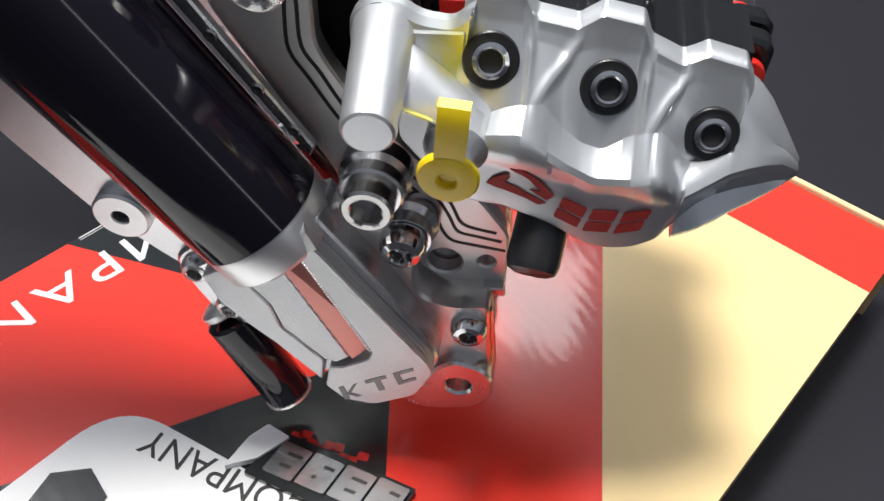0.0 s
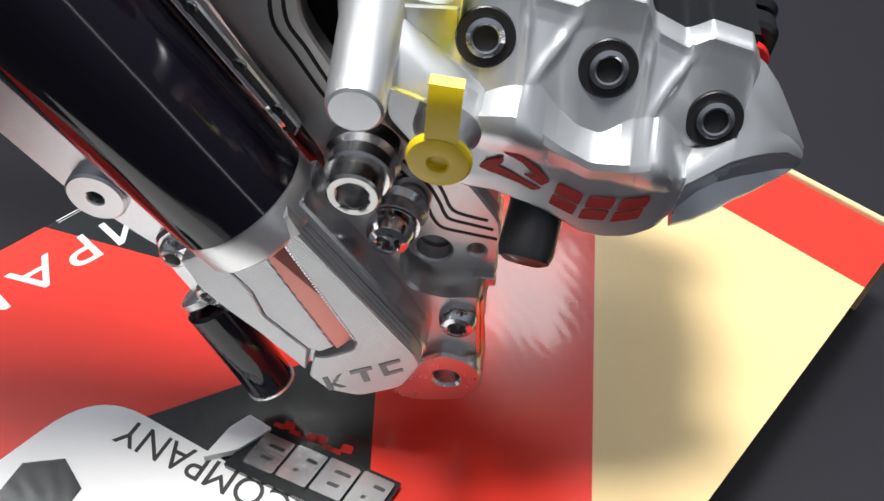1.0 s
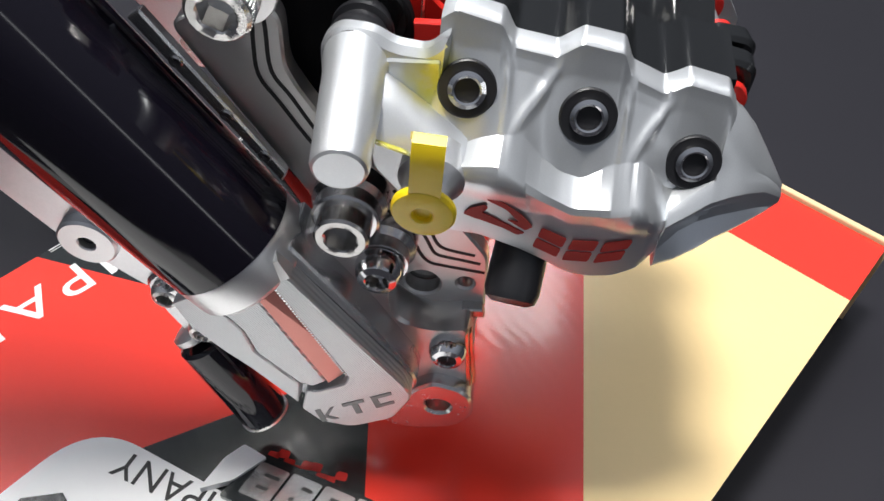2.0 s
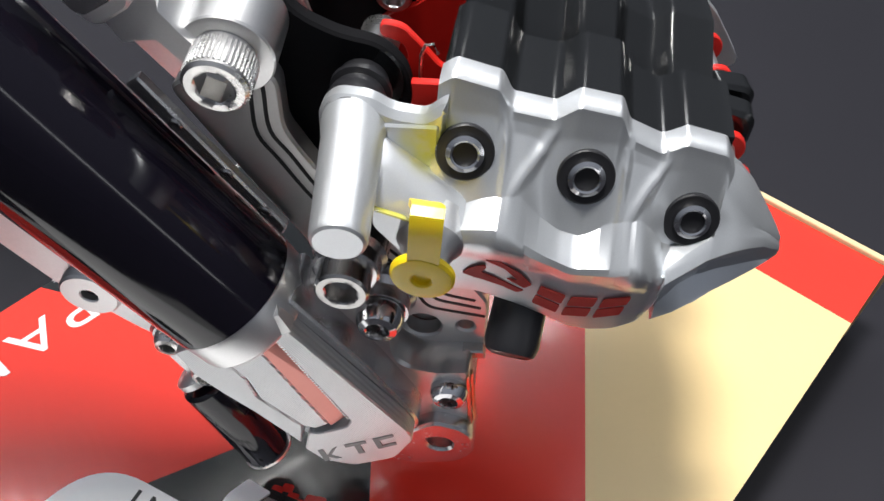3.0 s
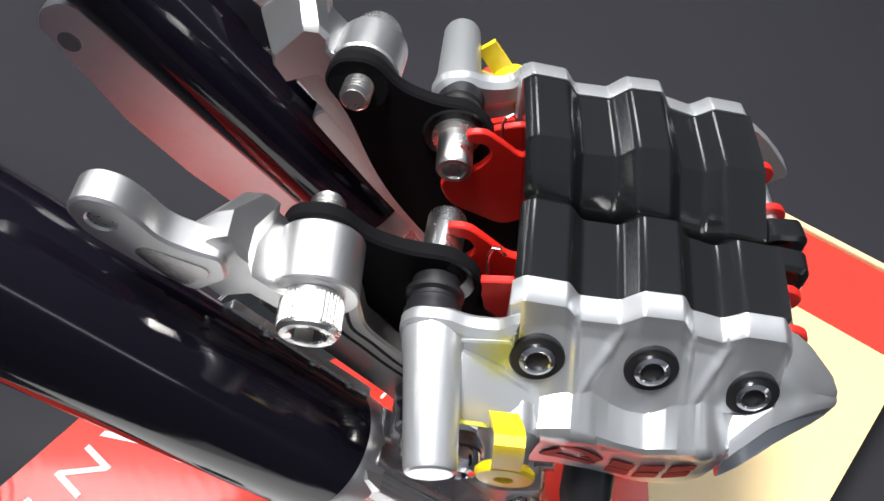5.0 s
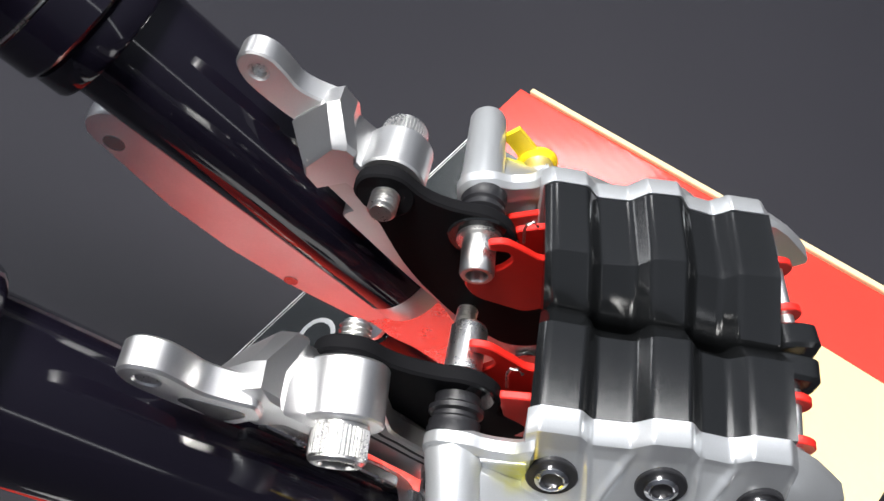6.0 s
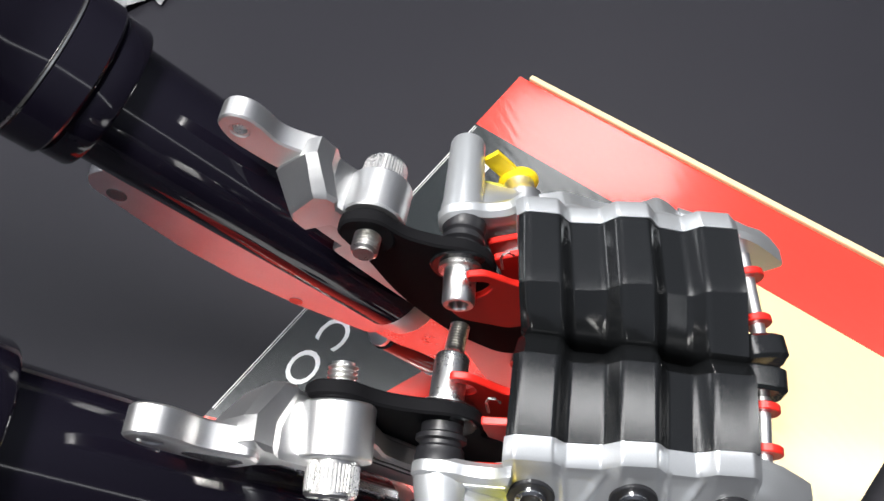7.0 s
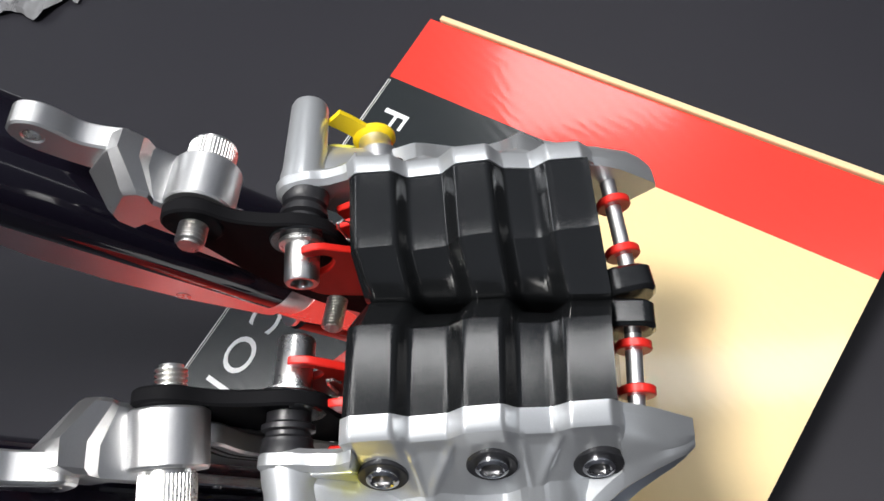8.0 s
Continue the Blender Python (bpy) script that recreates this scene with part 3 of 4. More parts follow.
def bracket():
    it = thing("caliper_bracket", "polished aluminium caliper bracket bolted beside the fork", "bracket", "caliper brackets")
    # the deep plate, with a pocket round its bore
    poly = rounded([(27, 62), (50, 60), (55, 51), (46, 37.4), (45, 31), (44.4, 17), (46, 2), (49, -14), (58, -30), (59, -50), (56, -56), (51.5, -63), (46, -72), (38.5, -79), (27, -98), (10, -96), (2, -60), (18, -20), (23, -2), (24.2, 26)], [4, 4, 5, 6, 6, 8, 8, 8, 6, 3, 3, 2, 2, 3, 4, 4, 4, 6, 6, 6])
    part("plate", plate(poly, 12, 19, 0.8, [(32.7, -52.6, 5.9), (45.9, -58.7, 2.8)]), BRIGHT_ALU, it, frame_of=LEG)
    part("bore_floor", rod((32.7, 19.2, -52.6), (32.7, 21, -52.6), 8, 0.3), DARK_STEEL, it, frame_of=LEG)
    part("rail", plate(rounded([(24.6, 70), (29.2, 70), (28.2, 12), (24.6, 10)], 0.8), 4.4, 8, 0.6), ALU, it, "narrow bright rail", frame_of=LEG)
    for z in (55, 36, 20):
        part("rail_screw", lathe((26.8, 4.6, z), (26.8, 0, z), [(1.9, 0), (1.9, 0.5), (1.5, 0.9), (0.7, 0.9), (0, 0.5)], 20), DARK_STEEL, it, "small dark screw", frame_of=LEG)
    # raised front block below and beside the pocket
    face = [(35, -27), (36.4, -31.8), (28.6, -40.4), (24.6, -49.5), (25.8, -56.5), (32.5, -63.8), (43.3, -67.6), (27.2, -97), (15.6, -90), (2, -86), (-4, -70), (8, -36), (18, -12), (24, -4), (33, -14)]
    rows = []
    for y, grow in ((12.4, 0.4), (0.4, 0.0), (-0.8, -1.1)):
        c = Vector((20, -55))
        rows.append([(x + grow * (Vector((x, z)) - c).normalized().x, y, z + grow * (Vector((x, z)) - c).normalized().y) for x, z in rounded(face, [3, 2, 5, 3, 4, 4, 2, 3, 3, 3, 3, 3, 4, 4, 4], 4)])
    part("front_block", loft(rows), BRIGHT_ALU, it, "raised polished block", sharp=28, frame_of=LEG)
    part("stop", loft([[(40.4, y, -66.4 - d), (46.6, y, -69.6 - d), (45.4, y, -73.4 + d), (39.4, y, -70.4 + d)] for y, d in ((12.2, 0), (8.4, 0), (7.8, 0.5))]), DARK_STEEL, it, "dark square stop", frame_of=LEG)
    poly = rounded([(-10, -92), (4, -88), (13.5, -85), (20, -84.6), (26.4, -91.8), (27.6, -98.8), (22, -109.6), (12.6, -113.6), (-4, -109), (-12, -101)], [4, 6, 3, 3, 3, 4, 5, 5, 5, 4])
    part("axle_tab", plate(poly, -6.2, 9, 1.0, [(13.4, -98.4, 4.7)]), ALU, it, "lower tab with a round bore", frame_of=LEG)
    for off in (0.0, 3.4):
        part("edge_strip", plate([(41.4 - off * 0.2, -68.6 - off), (43.0 - off * 0.2, -67.8 - off), (28.0, -96.6 - off), (26.4, -96 - off)], -1.9 + off, 0.6 + off, 0.3), WARM_METAL, it, "warm bright edge", frame_of=LEG)
    # contour grooves down the plate, their shade laid on as dark raised strips
    runs = ([(48, 53), (43.4, 47.3), (38, 38.8), (37.3, 29), (36.5, 11.8), (38.4, -6), (42.2, -24), (41.4, -33.3), (40.0, -39.3), (40.4, -44.4), (44.4, -48.4), (54.3, -56.6)], [(52, 54), (48.6, 48.6), (42, 38.4), (41.4, 29), (40.4, 14.6), (42, -4), (45.8, -24), (45.5, -33.8), (44.5, -39.0), (44.8, -42.5), (49.5, -47.0), (55.2, -52.2)], [(47.6, -12), (49, -26), (48.5, -32.3), (47.5, -37.5), (48.8, -41.4), (55.6, -47.9)])
    for run in runs:
        part("groove", strip([(x, 11.92, z) for x, z in smooth_path(run)], 0.25, 1.1, (0, 1, 0)), GROOVE, it, "dark strip for a contour groove's shade", frame_of=LEG)
    # lugs and screws
    part("spacer", lathe((36.4, 12, -6.8), (36.4, 0, -6.8), [(11.4, 0), (11.4, 6), (10.0, 8), (10.0, 12.4), (9.2, 13)], 40), ALU, it, frame_of=LEG)
    bolt("lug_screw", (36.4, -0.6, -6.8), (36.4, -8, -6.8), 8.0, 8, it, LEG, socket_r=4.4, mat=DARK_STEEL)
    part("spacer", lathe((34.2, 12, -28), (34.2, 0, -28), [(10.4, 0), (10.4, 5), (8.6, 7), (8.6, 11.6)], 40), ALU, it, frame_of=LEG)
    bolt("button_screw", (34.2, 0, -28), (34.2, -8, -28), 7.6, 7.4, it, LEG, round_head=True, socket_r=3.4, mat=POLISHED)
    bolt("button_screw", (31.8, -0.8, -73.8), (31.8, -8, -73.8), 6.6, 5.6, it, LEG, round_head=True, socket_r=3.0, mat=POLISHED)
    # upper end: boss, step block and arm
    tip, foot, top, end = Vector((53.4, -7, 63.8)), Vector((54.0, 3.4, 64.8)), Vector((54.7, 20.0, 66.4)), Vector((55.3, 33.0, 67.6))
    part("boss", lathe(foot, top, [(9.6, 0), (11.0, 0.2), (11.4, 0.8), (11.4, 16.0), (10.8, 16.7), (0, 16.7)], 48), SATIN_ALU, it, "satin aluminium boss", frame_of=LEG)
    neck = [(0.6, [(38, 86), (39, 92), (51.5, 92), (54.5, 90), (54, 86), (50.8, 82), (51, 76), (52, 68), (46, 68), (45, 77), (37.5, 80)]), (2, [(37, 86), (37.6, 95), (52, 96.4), (56.4, 95), (55.6, 88), (51.4, 83), (51.4, 76), (53, 68), (46, 68), (44.4, 77), (36.4, 80)]), (9, [(35.6, 88), (36, 96.4), (52.4, 97), (56.8, 95.6), (56, 88.4), (51.6, 83.4), (51.6, 76), (53, 66), (45, 66), (43.6, 76), (34, 79)]), (20, [(33, 84), (36.2, 88), (51.6, 90.6), (55.6, 87.6), (56, 83), (52.4, 80), (52, 75), (53, 64), (45, 64), (43, 75), (32, 77)]), (21.4, [(34, 83.6), (37, 86.6), (51, 88.8), (54.4, 86), (54.6, 83), (51.6, 80), (51.4, 75), (53, 64), (45.6, 64), (43.6, 75), (33, 77.6)])]
    part("neck", loft([[(x, y, z) for x, z in row] for y, row in neck]), SATIN_ALU, it, sharp=24, frame_of=LEG)
    poly = rounded([(36.2, 87), (38, 88.6), (51, 89.4), (51.8, 83), (50.6, 76), (46, 56), (45, 42), (44, 28), (42, 12), (40, -4), (27, -8), (29.6, 14), (33, 45), (35, 70)], [1, 1, 1, 3, 4, 4, 4, 4, 4, 4, 4, 4, 6, 6])
    part("web_plate", plate(poly, 13.6, 20.4, 0.6), BRIGHT_ALU, it, frame_of=LEG)
    arm = rounded([(52.6, 92), (48.8, 98), (46.2, 104.5), (47.7, 111), (48, 118), (44, 123.4), (37, 123), (33.2, 116), (33.2, 108), (34, 98), (36.4, 86), (48, 86)], [2, 5, 5, 4, 5, 5, 5, 5, 6, 8, 3, 2])
    blade = part("arm", plate(arm, -1.7, 6.9, 0.7, [(40.4, 115.6, 2.9)]), SATIN_ALU, it, "curved aluminium arm with a threaded bore", frame_of=LEG)
    part("thread_lining", pipe((40.4, -1.2, 115.6), (40.4, 6.4, 115.6), 3.1, 2.5, 20, 0.1), STEEL, blade, "threaded bore", frame_of=LEG)
    part("screw_end", rod((40.4, 1.4, 115.6), (40.4, 4.6, 115.6), 2.7, 0.4), STEEL, blade, "bright screw end in the bore", frame_of=LEG)
    rim = rounded([(37.2, 105), (41, 105), (47.0, 92), (45.6, 89.2), (37, 89.6), (35.6, 92)], [1.8, 1.8, 2, 2, 2, 2])
    part("pocket", plate(rim, -1.95, -1.5, 0.12), DARK_STEEL, blade, "milled pocket", frame_of=LEG)
    head = bolt("cap_screw", foot, tip, 7.7, 10.4, it, LEG, socket_r=4.2)
    d = (tip - foot).normalized()
    m = basis(foot, tip)
    bm = bmesh.new()
    for k in range(44):
        r = m @ Vector((math.cos(2 * math.pi * k / 44), math.sin(2 * math.pi * k / 44), 0))
        c = foot + d * 0.4 + r * 7.75
        rod(c + d * 0.6, c + d * 8.4, 0.34, 0.1, 5, bm)
    part("knurling", bm, STEEL, head, "fine knurling", frame_of=LEG)
    part("thread", thread(top, end, 4.7, 1.5), STEEL, it, "bright screw thread", frame_of=LEG)
    part("thread", thread((-22, -34, 133), (-23.6, -12, 137.5), 4.0, 1.3), STEEL, it, "bright screw thread")
    return it


def carrier(slide=0.0):
    """slide: how far the pin stands out inward."""
    it = thing("caliper_carrier", "black caliper carrier plate between bracket and caliper", "carrier", "caliper carriers")
    poly = rounded([(44, 60), (45.5, 74), (55, 78.5), (65, 72), (65, 60), (71, 50), (79, 43), (81, 34), (78, 26), (72, 20), (76, 8), (64, -20), (52, -36), (36, -30), (30, -4), (33, 30)], [8, 8, 8, 9, 10, 10, 9, 9, 8, 10, 10, 8, 8, 8, 20, 20])
    part("plate", plate(poly, 20.2, 25.2, 0.8), CARRIER, it, frame_of=LEG)
    part("hub", rod((54.7, 20.1, 66.4), (55.0, 25.6, 66.9), 9.6, 0.8), CARRIER, it, frame_of=LEG)
    eye = -28.4
    part("eye", pipe((-17.2, eye - 2.6, 182), (-17.0, eye + 2.8, 182), 10.8, 5), BLACK, it)
    start = -45.6
    d = eye - 2.6 - start
    part("bellows", lathe((-17.2, start, 181.4), (-17.2, eye - 2.6, 182), [(7.6, -2), (7.9, 0.6), (7.9, d * 0.3), (7.5, d * 0.36), (7.5, d * 0.46), (6.8, d * 0.5), (6.6, d * 0.52), (6.6, d * 0.6), (8.0, d * 0.64), (8.0, d * 0.74), (6.6, d * 0.8), (6.6, d)], 40), RUBBER, it, "ribbed black rubber bellows")
    a, b = Vector((-17.0, eye + 2.6, 182)), Vector((-16.4, -7.4 - slide, 181.6))
    n = (b - a).length
    part("slider_pin", lathe(a, b, [(7.6, 0), (7.6, 1.6), (5.7, 1.8), (5.7, n - 1), (5.1, n), (3.8, n), (3.2, n - 0.6), (3.2, n - 6), (0, n - 6.5)], 40, hexes=(6, 7)), STEEL, it, "bright steel slider pin")
    return it


# ---------------------------------------------------------------- calipers
def lin(x, table):
    """Reads a table of (x, value), with its corners eased."""
    at = [x - 1.0, x - 0.5, x, x + 0.5, x + 1.0]
    return float(np.mean(np.interp(at, [a for a, _ in table], [b for _, b in table])))


def crown(x, last=77.5, ease=0.5):
    """How far the caliper's top stands up at x: three ribs, 1 on a rib and 0 between, each with a long and a short ramp."""
    out = 0.0
    for at in (x - ease, x, x + ease):
        best = 0.0
        for a, b in ((3.8, 19.2), (34.4, 49.2), (62.4, last)):
            best = max(best, min(max((at - a) / 5.6 + 0.5, 0), 1) * min(max((b - at) / 3.0 + 0.5, 0), 1))
        out += best / 3
    return out


def top_z(x, last=77.5, ease=0.5):
    return lin(x, ((4, 196), (18, 192.5), (36, 189.5), (48, 187.5), (63, 181), (76, 178))) - 5.2 * (1 - crown(x, last, ease))


def toe(x):
    """The caliper stands a little askew along its length."""
    return 0.088 * (x - 6)


BACK = ((-6, 158), (-2, 162), (4, 164.5), (10, 163), (16.5, 166.4), (22, 168), (26, 168), (31, 162.4), (37, 157.5), (43, 155.6), (48.6, 159.7), (53, 162), (57, 162), (60, 159.6), (65, 153.5), (72, 151), (80, 151))
FRONT = ((-6, 154), (-2, 157), (4, 159), (13, 160), (21, 161), (32, 155.7), (41.6, 151), (51.6, 151.5), (58, 154), (64.6, 148.3), (72, 147), (80, 147))
LOW = ((-6, 148), (-2, 145), (4, 141.5), (12, 139.5), (19, 139), (30, 135), (37, 131.5), (44, 127.6), (50, 126.6), (56, 127.6), (62, 131), (66, 136), (72, 135), (80, 134))
OUT = ((-6, -57), (-2, -62), (4, -66), (12, -67), (58, -67.5), (63, -67), (67, -64), (72, -58), (80, -54))


def pocket(x, f):
    """How far out the caliper's outer face lies, f of the way down from its top edge to the ledge: a steep bevel, then a leaning pocket."""
    foot = lin(x, ((0, -58.4), (45, -58.2), (62, -57), (72, -54.5), (80, -54)))
    return -46.8 - 1.7 * min(f / 0.22, 1) + (foot + 48.5) * max(f - 0.22, 0) / 0.78


def stained_silver(*spots):
    """Silver paint with thin yellow marking paint rubbed on round the given spots."""
    mat = material("stained_silver_paint", (0.63, 0.65, 0.67), 0.33, metal=0.75, grain=0.12, grain_size=2500, blotch=0.08, blotch_size=60, bump=0.04)
    nodes, links = mat.node_tree.nodes, mat.node_tree.links
    bsdf = nodes["Principled BSDF"]
    coords, cloud = nodes.new("ShaderNodeTexCoord"), nodes.new("ShaderNodeTexNoise")
    cloud.inputs["Scale"].default_value, cloud.inputs["Detail"].default_value = 160, 3
    links.new(coords.outputs["Object"], cloud.inputs["Vector"])
    total = None
    for (spot, radius, most) in zip(spots, (0.0105, 0.006), (0.85, 0.4)):
        gap, fade = nodes.new("ShaderNodeVectorMath"), nodes.new("ShaderNodeMapRange")
        gap.operation = "DISTANCE"
        gap.inputs[1].default_value = spot
        links.new(coords.outputs["Object"], gap.inputs[0])
        fade.interpolation_type = "SMOOTHSTEP"
        fade.inputs["From Min"].default_value, fade.inputs["From Max"].default_value = radius, radius * 0.25
        fade.inputs["To Min"].default_value, fade.inputs["To Max"].default_value = 0.0, most
        links.new(gap.outputs["Value"], fade.inputs["Value"])
        if total is None:
            total = fade.outputs[0]
        else:
            join = nodes.new("ShaderNodeMath")
            join.operation = "MAXIMUM"
            links.new(total, join.inputs[0])
            links.new(fade.outputs[0], join.inputs[1])
            total = join.outputs[0]
    patchy = nodes.new("ShaderNodeMapRange")
    patchy.inputs["From Min"].default_value, patchy.inputs["From Max"].default_value = 0.25, 0.6
    links.new(cloud.outputs["Fac"], patchy.inputs["Value"])
    amount = nodes.new("ShaderNodeMath")
    amount.operation = "MULTIPLY"
    links.new(total, amount.inputs[0])
    links.new(patchy.outputs[0], amount.inputs[1])
    mix = nodes.new("ShaderNodeMix")
    mix.data_type = "RGBA"
    links.new(amount.outputs[0], mix.inputs[0])
    before = bsdf.inputs["Base Color"].links[0].from_socket
    links.new(before, mix.inputs[6])
    mix.inputs[7].default_value = (0.62, 0.60, 0.03, 1)
    links.new(mix.outputs[2], bsdf.inputs["Base Color"])
    return mat


def caliper(strap_turn=0.0, splay=0.0, slant=0.0):
    """strap_turn: degrees by which the bleed cap's strap is turned aside; splay: how much its inner half widens along its length; slant: how far its inner half leans back along its length."""

    def inward(x):
        return splay * (x - 6)

    it = thing("brake_caliper", "silver and black radial brake caliper on a fork bracket", "brake caliper", "brake calipers")
    stained = stained_silver(MM @ LIFT @ side @ Vector((3.5, -52.5, 178.5)), MM @ LIFT @ side @ Vector((-3, -58, 169.5)))
    xs = [-6, -5, -3.5, -2, 0, 2, *np.linspace(3.2, 79, 230)]
    sections = []
    for x in map(float, xs):
        c, j = crown(x), toe(x)
        back, front, low, yo = lin(x, BACK), lin(x, FRONT), lin(x, LOW), lin(x, OUT) + j
        if x < 3:
            t = back + 4
            sections.append([(x, -40 - k * 0.31 + j, t - 0.0012 * k * k) for k in range(37)] + [(x, yo + 2.0, front + 1.0), (x, yo + 0.5, front - 0.2), (x, yo, front - 2.2), (x, yo, front - 3), (x, yo, front - 4.4), (x, yo - 0.5, (front + low) / 2 - 2), (x, yo + 0.3, low + 2.4), (x, yo + 2.6, low), (x, -40 + j, low + 3)])
            continue
        t = top_z(x)
        row = [(x, -39.6 + j, t), (x, -45.2 + j, t - 0.2), (x, -46.6 + j, t - 1.2)]
        for f in map(float, np.linspace(0.04, 1.0, 34)):
            ridge, rim = 0.0, 0.0
            for xl, xr in ((19.6 + 1.2 * f, 34 - 9.2 * f), (50.2 + 0.8 * f, 63 - 7.6 * f), (77.4, 90)):
                m = min(max((x - xl) / 1.8 + 0.5, 0), 1) * min(max((xr - x) / 2.4 + 0.5, 0), 1)
                ridge = max(ridge, m * m * (3 - 2 * m))
                rim = max(rim, math.exp(-((x - xl - 0.9) / 1.0) ** 2), math.exp(-((x - xr + 1.3) / 1.5) ** 2))
            y = pocket(x, f) - ridge * 0.5 * f - 1.9 * rim * min(f / 0.3, 1) * (1.15 - f)
            row.append((x, y + j, (t - 2.5) * (1 - f) + (back + 0.6) * f))
        eave = lin(x, ((0, 3.2), (25, 3.6), (34, 2), (45, 2), (60, 2.4), (68, 1.2), (80, 0)))
        brow = 156.6 - 0.19 * (x - 8)
        lip = min(max((front - 2.2 - brow) / 5, 0), 1) * 2.4
        row += [(x, yo - 0.2, front + 1.0 + eave), (x, yo - 0.9 - 0.4 * lip, front - 0.2 + 0.7 * eave), (x, yo - lip, front - 2.2), (x, yo + 0.1 - 0.4 * lip, min(front - 3, brow + 1.2)), (x, yo, min(front - 4.4, brow - 1.4)), (x, yo - 0.5, (front + low) / 2 - 2), (x, yo + 0.3, low + 2.4), (x, yo + 2.6, low), (x, -39.6 + j, low + 3)]
        sections.append(row)
    outer = part("outer_half", loft(sections), stained, it, "silver painted outer half", sharp=34)
    # wing at the far end
    wing = []
    for x, top, crease, crease_y, ridge, ridge_y, edge, edge_y, low, low_y in ((66, 152.6, 152.4, -52, 152, -58, 150, -62, 134, -62), (72, 155, 154.8, -50, 154.5, -53, 151.4, -57.4, 134, -58.5), (77, 157.4, 157.2, -47, 157, -49.6, 152.8, -53.6, 135, -55), (77.6, 173.2, 167.4, -44, 157.2, -49.4, 153, -53.4, 135.2, -54.8), (82, 170.4, 164.2, -44.4, 157.6, -48.4, 153.6, -51, 137, -51.6), (87, 165.4, 160, -43.6, 156.6, -46.4, 153.6, -48.4, 138.6, -48.6), (92, 158.8, 156.2, -42.8, 155.4, -44.4, 153, -46, 141.4, -46), (95.8, 153.6, 152.8, -41.2, 152, -42.6, 150.4, -43.8, 143, -43.4), (98.6, 149.6, 149, -39, 148.6, -40, 147.6, -41, 144.4, -40.8)):
        hollow = 5.0 * min(max((97 - x) / 20, 0), 1) * min(max((x - 64) / 8, 0), 1)
        wing.append([(x, -33, top - 0.6), (x, -36, top), (x, (crease_y - 36) / 2 - 0.6, (top + crease) / 2 + 0.7), (x, crease_y, crease), (x, (crease_y + ridge_y) / 2 + 0.5, (crease + ridge) / 2), (x, ridge_y, ridge), (x, (ridge_y + edge_y) / 2, (ridge + edge) / 2 + 0.3), (x, edge_y, edge), (x, edge_y + 0.2, edge - 1.6), (x, (edge_y + low_y) / 2 + hollow * 0.9, edge * 0.66 + low * 0.34), (x, (edge_y + low_y) / 2 + hollow, edge * 0.4 + low * 0.6), (x, low_y - 0.2, low + 2.4), (x, low_y + 1.2, low), (x, -33, low + 2)])
    part("wing", loft(wing), stained, outer, sharp=24)
    # lug with its flange and web
    part("slider_lug", lathe((-16.6, -49, 180.2), (-12.2, -87, 175.6), [(8.2, 0), (8.1, 5), (7.6, 8), (6.7, 36.6), (6.3, 37.8), (5.6, 38.3)], 48), stained, outer)
    # flange plate from the lug to the first rib, round at its end
    flange = rounded([(-25.4, 175.5), (-25.2, 184), (-21, 188.6), (-12.5, 188.6), (-7, 185.6), (1, 185.4), (4.2, 188.8), (6, 190), (6, 177), (-6, 176), (-11, 171.2), (-21, 171.2)], [6, 6, 6, 6, 5, 4, 2, 0, 0, 3, 6, 6], 7)
    part("flange", plate(flange, -52.4, -45.8, 1.7), stained, outer)
    # bulging web between lug and body
    sections = []
    for x, ty, tz, oy, oz in ((-14, -55, 181.5, -72, 175), (-9, -56, 180.5, -70.5, 172.8), (-5, -56.4, 178, -69.6, 171.2), (0, -56.8, 174.4, -68.8, 169.2), (5, -57.2, 171, -68.2, 167), (10, -57.7, 167.6, -67.8, 164.8), (13, -57.8, 165.6, -67.6, 163.4)):
        sections.append([(x, -50, tz - 3), (x, ty + 1.2, tz + 0.2), (x, ty - 0.4, tz), (x, (ty + oy) / 2, (tz + oz) / 2 + 0.9), (x, oy + 1, oz + 0.5), (x, oy, oz - 0.6), (x, oy + 0.8, oz - 2.4), (x, -60, oz - 5), (x, -50, oz - 6)])
    part("web", loft(sections), stained, outer, sharp=34)
    part("pocket_wall", plate(rounded([(-14, 182), (4.6, 184), (4.6, 160), (3.4, 150), (-4, 151), (-14, 166)], [2, 1, 1, 2, 2, 2]), -53.2, -48, 0.5), stained, outer)
    part("recess_wall", plate(rounded([(-12, 172), (6, 166), (6, 148), (-2, 147), (-10, 156)], 2), -62, -55, 0.5), stained, outer)
    # yellow marking paint along the pocket
    part("paint_mark", strip([(-9, -70.6, 172.2), (-5, -69.9, 170.5), (0.6, -69.1, 168.3)], 1.4, 0.6, (0, 1, 0)), yellow_paint(), outer, "thin yellow marking paint")
    # inner half
    sections = []
    for x in map(float, np.linspace(3.6, 78, 170)):
        t, j, c = top_z(x, 95, 0.9), toe(x), crown(x, 95, 0.9)
        end = -0.6 + 0.028 * (x - 6) - 2.4 * (1 - c) + inward(x)
        k = 0.7 * j
        row = [(x, -39.6 + j, t - 0.5), (x, -20 + j, t), (x, -13.4 + k, t - 0.3), (x, (-12.2 + k + end) * 0.5 - 0.6, t - 6.6), (x, end - 1.6, t - 11.4), (x, end - 0.5, t - 13.4), (x, end, t - 17), (x, end, 128), (x, -39.6 + j, 128)]
        sections.append([(a - slant * (y + 39.6), y, z) for a, y, z in row])
    part("inner_half", loft(sections), BLACK, it, "black inner half", sharp=26)
